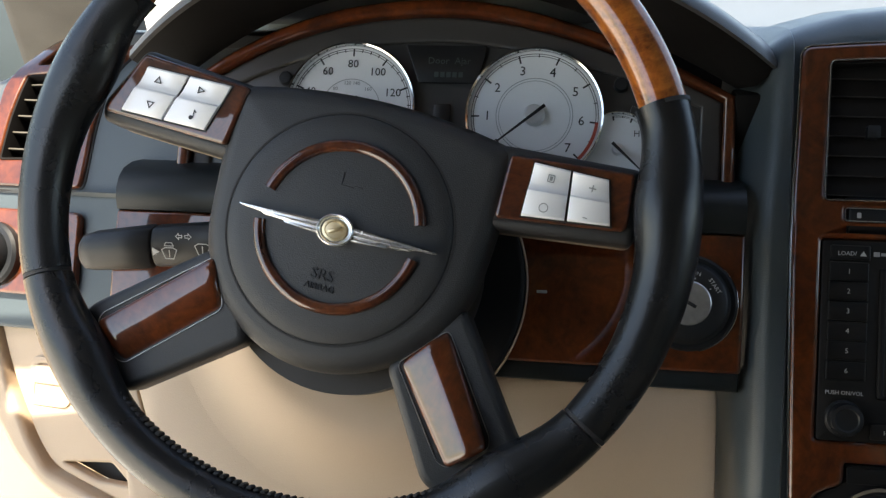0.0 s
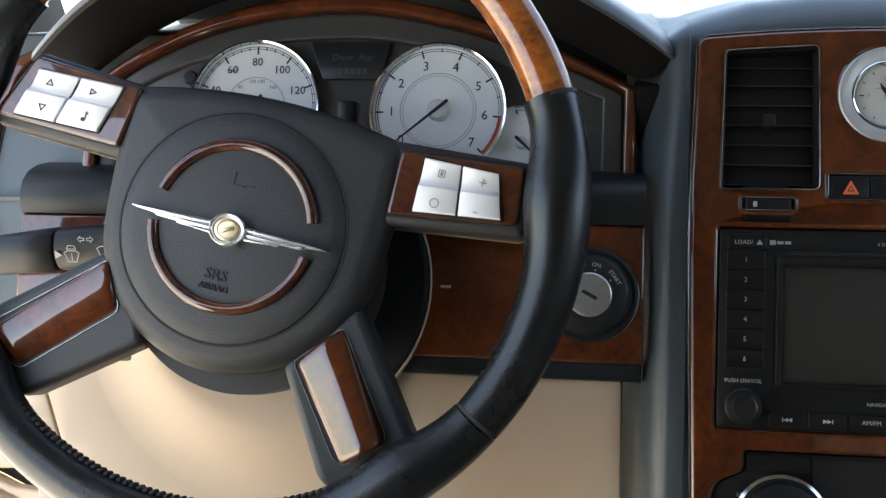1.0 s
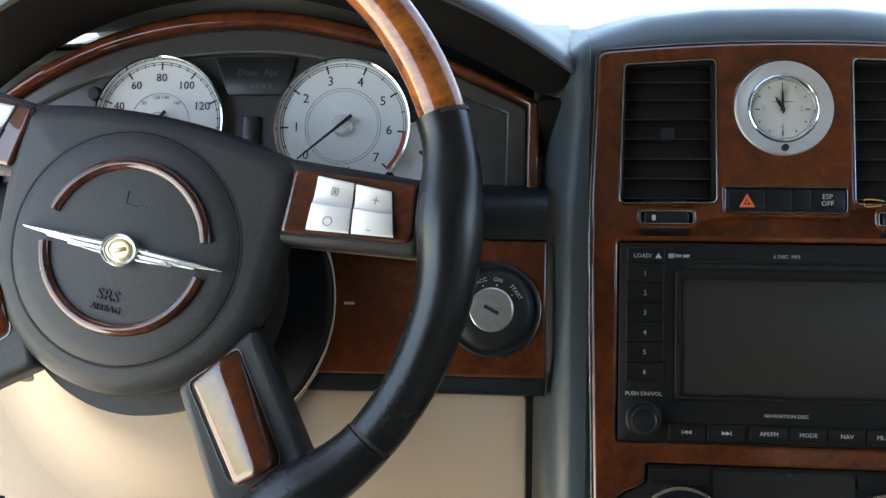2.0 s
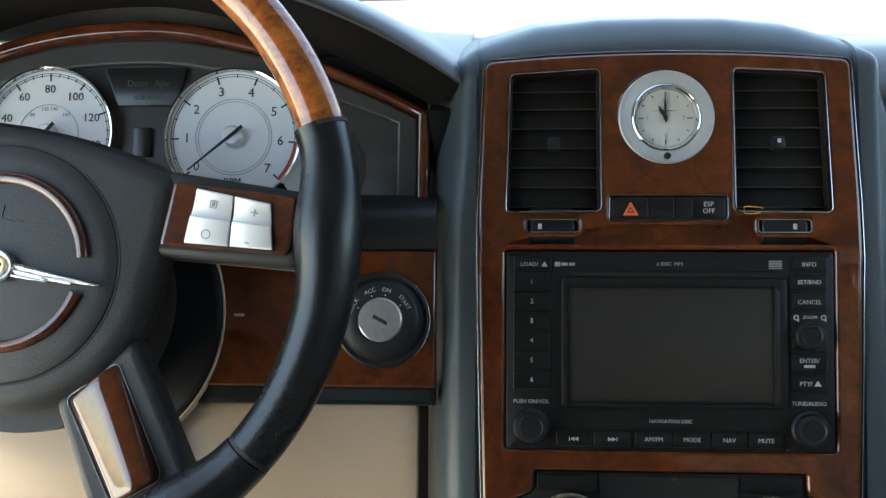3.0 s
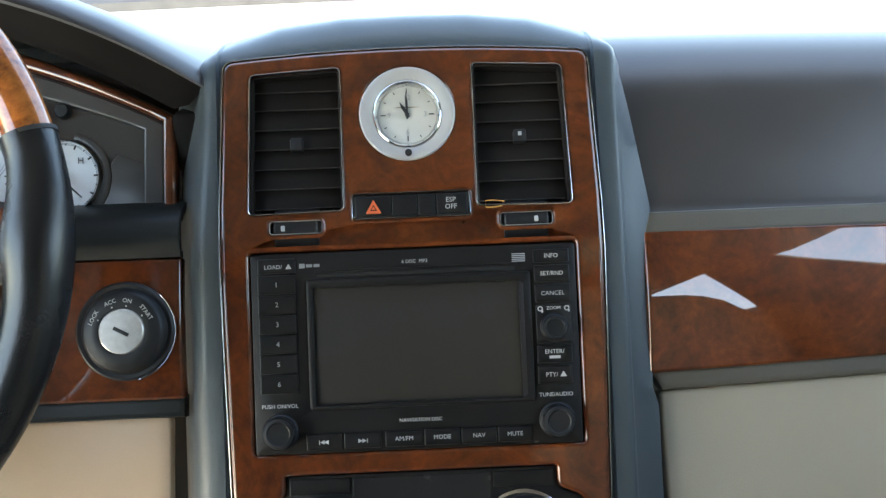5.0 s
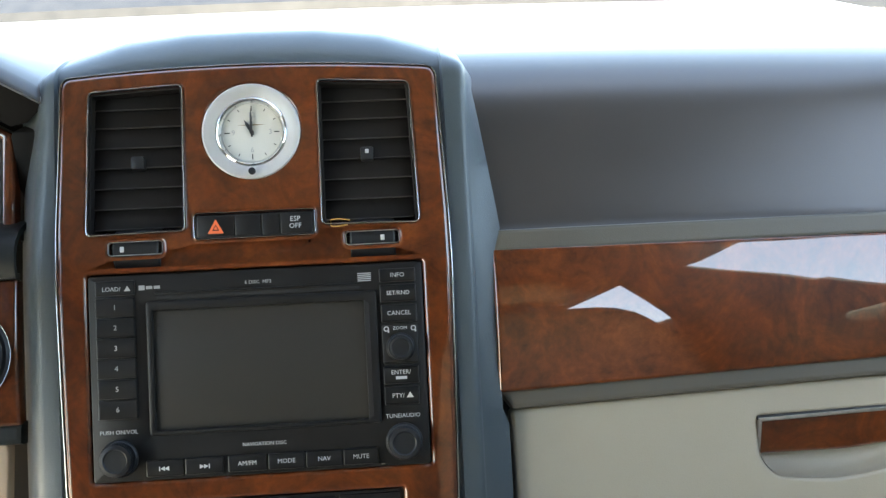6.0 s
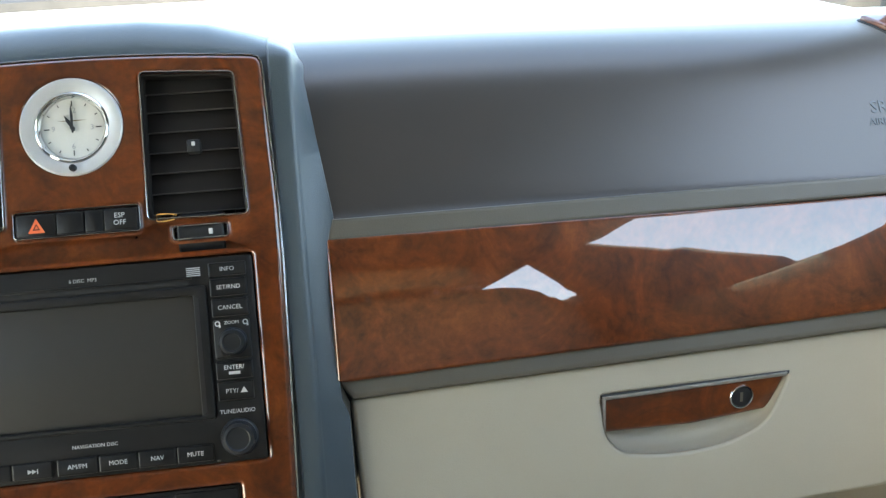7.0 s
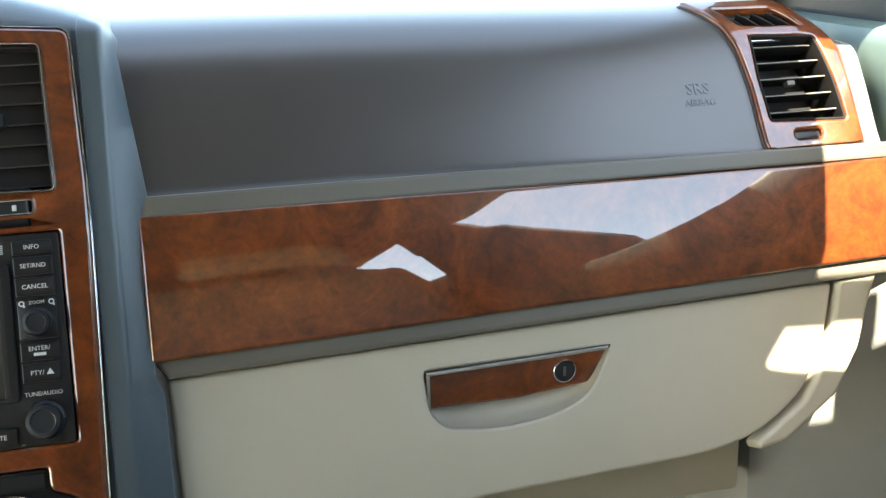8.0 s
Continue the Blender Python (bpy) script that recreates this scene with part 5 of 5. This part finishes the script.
part("airbag_cover", lathe([(0.0672, -0.006), (0.0671, -0.0030), (0.0660, -0.0022), (0.058, -0.0010), (0.045, 0.0), (0.025, 0.0008), (0, 0.0010)], 96, 0.0006, 0.0026), HUB, wheel, "round dark airbag cover", sharp=60)


def arc_bar(a0, a1, r0, r1, z, h):
    rows = []
    rm, hw = (r0 + r1) / 2, (r1 - r0) / 2
    for a in steps(a0, a1, 48):
        t = radians(a)
        rows.append([((rm + d * hw) * math.cos(t) + 0.0014, (rm + d * hw) * math.sin(t) + 0.0033, z + q * h) for d, q in ((-1, -0.6), (-1, 0.35), (-0.7, 0.8), (-0.25, 1.0), (0.25, 1.0), (0.7, 0.8), (1, 0.35), (1, -0.6))])
    return loft(rows, closed=True, caps=True)


part("wood_arc", arc_bar(14.5, 165.5, 0.0440, 0.0507, 0.0002, 0.0030), DARKWOOD, wheel, "thin glossy wood arc", sharp=60)
part("wood_arc", arc_bar(188.5, 350.5, 0.0440, 0.0507, 0.0002, 0.0030), DARKWOOD, wheel, "thin glossy wood arc", sharp=60)

# winged badge
badge = part("badge", bend(lathe([(0.0001, 0.0050), (0.0080, 0.0050), (0.0088, 0.0052), (0.0094, 0.0062), (0.0102, 0.0066), (0.0110, 0.0060), (0.0114, 0.0044), (0.0114, 0.0)], 48), lambda x, y, z: Vector((x + 0.0014, 0.0006 + y * 0.83, z))), BADGE, wheel, "silver winged badge with gold centre")
part("medallion", join(bend(lathe([(0.0080, 0.0048), (0.0076, 0.0060), (0.0060, 0.0062), (0.0056, 0.0054), (0, 0.0056)], 40), lambda x, y, z: Vector((x + 0.0014, 0.0006 + y * 0.83, z))), moved(rbox(-0.0042, -0.0011, 0.0052, 0.0042, 0.0011, 0.0066, 0.0004), pose(0.0014, 0.0006, 0, 0, 0, 24))), GOLD, badge, "gold medallion")
for sgn in (-1, 1):
    mir = lambda pts: pts if sgn > 0 else [(-x, y) for x, y in reversed(pts)]
    body_ = mir([(0.0095, -0.0040), (0.0300, -0.0030), (0.0320, -0.0016), (0.0440, -0.0012), (0.0460, 0.0000), (0.0590, 0.0010), (0.0605, 0.0016), (0.0600, 0.0022), (0.0095, 0.0042)])
    wing = part("wing", moved(plate(rounded(body_, 0.0005), t=0.0034, r=0.0008, base=0.0004), pose(0.0014, 0.0004, 0)), BADGE, badge)
    for r1, y0, y1, t1 in ((0.0590, 0.0017, 0.0037, 0.0016), (0.0450, -0.0010, 0.0010, 0.0003), (0.0310, -0.0036, -0.0016, -0.0024)):
        part("feather", moved(plate(rounded(mir([(0.0098, y0), (r1, t1 - 0.0004), (r1, t1 + 0.0004), (0.0098, y1)]), 0.0003), t=0.0016, r=0.0007, base=0.0034), pose(0.0014, 0.0004, 0)), BADGE, wing)

# embossed marks
part("horn_mark", join(*[rbox(x0, y0, 0.0003, x1, y1, 0.0011, 0.0002) for x0, y0, x1, y1 in ((-0.004, 0.0265, -0.0032, 0.0345), (-0.0034, 0.0265, 0.004, 0.0272), (0.0045, 0.0275, 0.0095, 0.0281))]), BLACK, wheel)
part("airbag_mark", join(words("SRS", 0.0092, 0.000, -0.0258, 0.0008, depth=0.0006), words("AIRBAG", 0.0052, 0.000, -0.0330, 0.0006, depth=0.0006)), BLACK, wheel, "embossed letters on the airbag cover")


# upper spokes with keys
def upper_spoke(s):
    outer = [(0.076, 0.0240), (0.1640, 0.0345), (0.1650, 0.0450), (0.1600, 0.0775), (0.0780, 0.0735)] if s > 0 else [(-0.0720, 0.0730), (-0.1480, 0.0800), (-0.1660, 0.0420), (-0.1640, 0.0310), (-0.072, 0.0270)]
    panel = [(0.0860, 0.0310), (0.1580, 0.0402), (0.1592, 0.0460), (0.1565, 0.0735), (0.0862, 0.0680)] if s > 0 else [(-0.0745, 0.0705), (-0.1455, 0.0762), (-0.1600, 0.0430), (-0.1612, 0.0365), (-0.0800, 0.0335)]
    sp = part("spoke", plate(rounded(outer, 0.005), t=0.020, r=0.005, base=-0.0270, seg=3), HUB, wheel, sharp=60)
    part("wood_panel", plate(rounded(panel, 0.003), t=0.0055, r=0.002, base=-0.0085, seg=3), DARKWOOD, sp, "glossy dark wood key surround", sharp=50)
    part("rear_shell", dome(clean(rounded(outer, 0.006)), ((outer[0][0] + outer[2][0]) / 2, 0.050), [(0.80, -0.052), (0.93, -0.048), (0.985, -0.040), (0.985, -0.027)]), TAUPE, sp, "taupe rear shell of the spoke", sharp=60)
    rise_key = lambda x: 0.0 if s < 0 else 0.0062 * (x - 0.1008) / 0.0457
    lean_key = lambda x: 0.30 if s < 0 else -0.22 * (x - 0.1008) / 0.0457
    for x0, x1, marks in (((0.1008, 0.1232, 0), (0.1246, 0.1465, 1)) if s > 0 else ((0.0900, 0.1165, 0), (0.1182, 0.1445, 1))):
        y0, y1 = (0.0352, 0.0662) if s > 0 else (0.0388, 0.0682)
        xs = (x0, x1) if s > 0 else (-x1, -x0)
        rows = []
        for y, z in ((y0, -0.004), (y0, -0.0010), (y0 + 0.001, 0.0), (y0 + 0.0135, 0.0004), (y0 + 0.0150, 0.0003), (y0 + 0.0162, -0.0012), (y0 + 0.020, -0.0019), (y1 - 0.004, -0.0012), (y1 - 0.001, -0.0003), (y1, -0.0010), (y1, -0.004)):
            row_ = [(xs[0], y, -0.004), (xs[0], y, z - 0.0004), (xs[0] + 0.0006, y, z), (xs[1] - 0.0006, y, z), (xs[1], y, z - 0.0004), (xs[1], y, -0.004)]
            rows.append([(x + lean_key(x) * (y - (y0 + y1) / 2), y + rise_key(x) * (y1 - y) / (y1 - y0), z_) for x, y, z_ in row_])
        kk = part("rocker_key", loft(rows, closed=True, caps=False), SILVERKEY, sp, "satin silver rocker key", sharp=40)
        xm = (xs[0] + xs[1]) / 2
        yu, yl = y1 - 0.0068, y0 + 0.0070
        if s < 0:
            outl = lambda pts, g: plate(pts, [offset(pts, g)], t=0.0002, r=0, base=0.0)
            if marks == 1:
                a_ = moved(outl([(-0.0026, -0.0018), (0.0026, -0.0018), (0, 0.0026)], 0.0006), pose(xm, yu, -0.0012))
                b_ = moved(outl([(-0.0026, 0.0018), (0, -0.0026), (0.0026, 0.0018)], 0.0006), pose(xm, yl, 0.0005))
            else:
                a_ = moved(outl([(-0.0018, -0.0022), (0.0028, 0), (-0.0018, 0.0022)], 0.0006), pose(xm, yu, -0.0012))
                b_ = join(moved(lathe([(0.0013, 0), (0.0013, 0.0003), (0, 0.0003)], 16), pose(xm - 0.0008, yl - 0.0018, 0.0005)), rbox(xm + 0.0001, yl - 0.0018, 0.0005, xm + 0.0006, yl + 0.0032, 0.0008, 0), moved(rbox(0, -0.0003, 0, 0.0020, 0.0003, 0.0003, 0), pose(xm + 0.0003, yl + 0.0030, 0.0005, 0, 0, -45)))
            part("symbol", join(a_, b_), INK, kk)
        else:
            if marks == 0:
                a_ = join(plate(rrect(xm - 0.0020, yu - 0.0022, xm + 0.0020, yu + 0.0022, 0.0006), [rrect(xm - 0.0015, yu - 0.0017, xm + 0.0015, yu + 0.0017, 0.0004)], t=0.0002, r=0, base=-0.0012), rbox(xm - 0.0008, yu - 0.0012, -0.0012, xm + 0.0008, yu + 0.0012, -0.0010, 0))
                b_ = plate(circle(xm, yl, 0.0027, 24), [circle(xm, yl, 0.0022, 24)], t=0.0002, r=0, base=0.0005)
            else:
                a_ = join(rbox(xm - 0.0020, yu - 0.0003, -0.0014, xm + 0.0020, yu + 0.0003, -0.0010, 0), rbox(xm - 0.0003, yu - 0.0020, -0.0014, xm + 0.0003, yu + 0.0020, -0.0010, 0))
                b_ = rbox(xm - 0.0012, yl - 0.0003, 0.0005, xm + 0.0012, yl + 0.0003, 0.0007, 0)
            part("symbol", join(a_, b_), GREYINK, kk)
    part("key_gap", plate([(0.1000, 0.0342), (0.1512, 0.0404), (0.1440, 0.0672), (0.1000, 0.0672)] if s > 0 else [(-0.1502, 0.0378), (-0.0937, 0.0378), (-0.0843, 0.0692), (-0.1408, 0.0692)], t=0.0008, r=0, base=-0.0036), CAVITY, sp)


def lower_spoke(s):
    outer = [(0.0470, -0.0660), (0.0840, -0.1240), (0.1000, -0.1290), (0.1380, -0.0920), (0.1300, -0.0860), (0.0830, -0.0220)] if s > 0 else [(-0.0600, -0.0230), (-0.0730, -0.0270), (-0.1370, -0.0780), (-0.1430, -0.0900), (-0.1010, -0.1240), (-0.0360, -0.0748)]
    inlay = [(0.0540, -0.0630), (0.0905, -0.1100), (0.0965, -0.1110), (0.1160, -0.0945), (0.1150, -0.0890), (0.0775, -0.0370)] if s > 0 else [(-0.0680, -0.0310), (-0.1270, -0.0815), (-0.1285, -0.0870), (-0.1110, -0.1055), (-0.1050, -0.1060), (-0.0555, -0.0600)]
    sp = part("spoke", plate(rounded(outer, 0.006), t=0.020, r=0.005, base=-0.0290, seg=3), HUB, wheel, sharp=60)
    l0, l1, r0, r1 = [Vector(q) for q in ((inlay[0], inlay[2], inlay[5], inlay[3]) if s > 0 else (inlay[5], inlay[4], inlay[0], inlay[2]))]
    half, rows = (r0 - l0).length / 2, []
    for t in [0.0, 0.012, 0.03, 0.055, 0.085] + steps(0.12, 0.88, 20) + [0.915, 0.945, 0.97, 0.988, 1.0]:
        d = max(0.0, 0.085 - min(t, 1 - t)) / 0.085
        trim, fall = 0.004 * (1 - math.sqrt(max(0.0, 1 - d * d))) / half, 0.0022 * d ** 4
        left, right = l0.lerp(l1, t), r0.lerp(r1, t)
        ring = [(-1 + trim, -0.0105)] + [(c, -0.0032 + (0.0052 * c - 0.0105 * 0.07 * math.log1p(math.exp((c - 0.25) / 0.07)) if s > 0 else 0.0020 * c - 0.0036 * c * c) - 0.0022 * abs(c) ** 14 - fall + (0.0048 * t + 0.0042 * t * t - 0.0008 if s > 0 else 0.0)) for c in steps(-1 + trim, 1 - trim, 22)] + [(1 - trim, -0.0105)]
        rows.append([(*left.lerp(right, (1 + c) / 2), z) for c, z in ring])
    part("wood_inlay", loft(rows, closed=True, caps=True), WOOD, sp, "glossy wood inlay", sharp=60)
    part("edging", plate(offset(clean(rounded(inlay, 0.004)), -0.0004), [rounded(inlay, 0.004)], t=0.0018, r=0.0003, base=-0.0098), STEEL, sp, "thin bright edging")


for sgn in (-1, 1):
    upper_spoke(sgn)
    lower_spoke(sgn)
part("rear_cover", dome(circle(0.004, -0.0140, 0.0800, 64), (0.004, -0.0140), [(0.80, -0.085), (0.93, -0.080), (0.99, -0.068), (1.0, -0.050), (0.99, -0.032)]), SHADEDSHELL, wheel, "taupe rear shell of the wheel hub, darkened for shade", sharp=60)

# ---- column and stalk ----
col = thing("steering_column", lean_frame(-0.382, 0.318, 0.574, 22), "black plastic steering column shroud", "steering column")
sh = []
for z, r in ((-0.060, 0.060), (-0.075, 0.068), (-0.10, 0.074), (-0.14, 0.078)):
    sh.append([(r * 1.06 * math.cos(t), 0.004 + r * (0.80 if math.sin(t) > 0 else 1.0) * math.sin(t), z) for t in steps(0, 2 * math.pi, 48)[:-1]])
part("shroud", loft(sh, closed=True, caps=True), BLACK, col, sharp=60)
stalk = thing("indicator_stalk", pose(-0.4600, 0.3830, 0.5430), "black indicator and wiper stalk with white symbols", "stalk")


def stalk_row(x, h, d, off=0.0):
    return [(x, d * math.cos(t) * (1.0 if abs(math.cos(t)) < 0.8 else 0.96), off + h * math.sin(t) * (0.94 if abs(math.sin(t)) > 0.95 else 1.0)) for t in steps(0, 2 * math.pi, 32)[:-1]]


part("lever", loft([stalk_row(x, h, d, o) for x, h, d, o in ((0.06, 0.0150, 0.010, 0.003), (0.0, 0.0158, 0.011, 0.002), (-0.060, 0.0146, 0.011, -0.003), (-0.0625, 0.0140, 0.0105, -0.003))], closed=True, caps=True), BLACK, stalk, sharp=60)
part("end_grip", loft([stalk_row(x, h, d, o) for x, h, d, o in ((-0.0630, 0.0140, 0.0110, -0.003), (-0.0645, 0.0152, 0.0125, -0.0035), (-0.085, 0.0146, 0.0122, -0.006), (-0.106, 0.0138, 0.0115, -0.0085), (-0.1135, 0.0122, 0.0100, -0.0095), (-0.1165, 0.0085, 0.007, -0.010), (-0.1175, 0.003, 0.0025, -0.010))], closed=True, caps=True), BLACK, stalk, sharp=60)
sym = []
FY = -0.0118


def flat(bm):
    return moved(bm, pose(0, 0, 0, 90))


def outline(pts, g=0.0005):
    return plate(pts, [offset(pts, g)], t=0.0003, r=0, base=0.0)


fan = [(-0.0055, 0.0012), (-0.0030, -0.0052), (0.0030, -0.0052), (0.0055, 0.0012), (0.0028, 0.0028), (-0.0028, 0.0028)]
sym.append(moved(flat(join(outline(fan), rbox(-0.0003, -0.004, 0, 0.0003, 0.001, 0.0003, 0), outline([(-0.0035, 0.0036), (0.0035, 0.0036), (0.0022, 0.0062), (-0.0022, 0.0062)], 0.0004))), pose(-0.0490, FY, -0.0030)))
for dx, d in ((-0.0255 - 0.0030, -1), (-0.0255 + 0.0030, 1)):
    ar = [(-0.0022, -0.0010), (0.0002, -0.0010), (0.0002, -0.0024), (0.0026, 0), (0.0002, 0.0024), (0.0002, 0.0010), (-0.0022, 0.0010)]
    if d < 0:
        ar = [(-x, y) for x, y in reversed(ar)]
    sym.append(moved(flat(outline(ar, 0.0004)), pose(dx - 0.013, FY, 0.0075)))
sym.append(moved(flat(plate([(-0.0022, -0.0028), (0.0028, 0), (-0.0022, 0.0028)], t=0.0003, r=0)), pose(-0.0585, FY, -0.0035)))
sym.append(moved(flat(join(outline(fan), rbox(-0.0003, -0.004, 0, 0.0003, 0.001, 0.0003, 0))), pose(-0.0260, FY, 0.0005)))
part("symbols", join(*sym), WHITE, stalk, "white printed symbols")

# ---- doors ----
d = thing("door_2", ident, "closed passenger door with grey-green upper trim", "door", kind="structure")
part("upper_trim", thick(loft([[(x, y, z + 0.02 * (y - 0.4)) for x, z in ((0.740, 0.636), (0.698, 0.642), (0.685, 0.638), (0.680, 0.628), (0.682, 0.58), (0.692, 0.52), (0.712, 0.500), (0.728, 0.48))] for y in steps(-0.42, 0.66, 10)]), 0.003, (-1, 0, 0)), DOORTRIM, d, "grey-green door top trim")
part("lower_trim", rbox(0.718, -0.42, 0.10, 0.73, 0.62, 0.50, 0.005), KICK, d, "grey lower door trim")
part("mirror_sail", moved(plate(rounded([(0.43, 0.0), (0.86, 0.0), (0.80, 0.045), (0.56, 0.13), (0.46, 0.10)], 0.012), t=0.012, r=0.003), Matrix(((0, 0, 1, 0.712), (1, 0, 0, 0), (0, 1, 0, 0.640), (0, 0, 0, 1)))), BLACK, d, "black mirror sail panel")
HINGE = pose(-0.80, 0.80, 0, 0, 0, -66)
d = thing("door_1", HINGE, "driver's door standing wide open", "door", kind="structure")
part("panel", rbox(-0.04, -1.02, 0.04, 0.04, -0.02, 0.70, 0.02), BEIGE, d)
part("upper_trim", rbox(0.038, -1.0, 0.50, 0.052, -0.04, 0.705, 0.006), SLATE, d)
def post(p, q, r=0.02):
    return loft([[(c[0] + x, c[1] + y, c[2]) for x, y in rrect(-r, -r, r, r, 0.006, 3)] for c in (p, q)], closed=True, caps=True)


part("window_frame", join(post((0, -0.05, 0.69), (0, -0.55, 1.07)), post((0, -0.98, 0.69), (0, -0.94, 1.07)), rbox(-0.02, -0.96, 1.05, 0.02, -0.53, 1.09, 0.008)), BLACK, d)

# ---- front seat, seen mirrored in the lacquer ----
SEAT = surf("beige_seat_leather", (0.24, 0.195, 0.135), (0.29, 0.235, 0.165), 9, 0.5, bump=0.5, bscale=800)
seat = thing("front_seat", pose(0.375, -0.40, 0.0), "beige leather front seat mirrored in the wood trim", "seat")


def cushion(w, rows, crown_=0.03):
    """An upholstered block: each row (y, z, half depth along y, narrowing) is one rounded slice."""
    out = []
    for y, z, dep, nar in rows:
        out.append([(w * nar * math.copysign(abs(math.cos(t)) ** 0.45, math.cos(t)), y + dep * math.copysign(abs(math.sin(t)) ** 0.6, math.sin(t)), z) for t in steps(0, 2 * math.pi, 40)[:-1]])
    return loft(out, closed=True, caps=True)


part("backrest", cushion(0.245, ((0.11, 0.30, 0.05, 0.90), (0.10, 0.34, 0.085, 1.0), (0.05, 0.46, 0.085, 1.0), (0.0, 0.60, 0.080, 0.98), (-0.045, 0.72, 0.070, 0.93), (-0.075, 0.80, 0.058, 0.86), (-0.088, 0.835, 0.040, 0.78), (-0.092, 0.85, 0.02, 0.70))), SEAT, seat, sharp=60)
part("headrest", cushion(0.135, ((-0.105, 0.885, 0.020, 0.80), (-0.108, 0.895, 0.045, 0.95), (-0.115, 0.94, 0.055, 1.0), (-0.125, 1.00, 0.050, 0.97), (-0.130, 1.03, 0.035, 0.88), (-0.132, 1.04, 0.015, 0.75))), SEAT, seat, sharp=60)
for x_ in (-0.055, 0.055):
    part("post", moved(lathe([(0, 0), (0.006, 0), (0.006, 0.10), (0, 0.10)], 16), pose(x_, -0.095, 0.80)), STEEL, seat)
part("cushion", cushion(0.250, ((0.34, 0.20, 0.22, 0.96), (0.34, 0.24, 0.255, 1.0), (0.34, 0.32, 0.26, 1.0), (0.34, 0.355, 0.245, 0.97), (0.34, 0.37, 0.20, 0.90))), SEAT, seat, sharp=60)
part("base", rbox(-0.21, 0.10, 0.0, 0.21, 0.56, 0.21, 0.02), BLACK, seat)
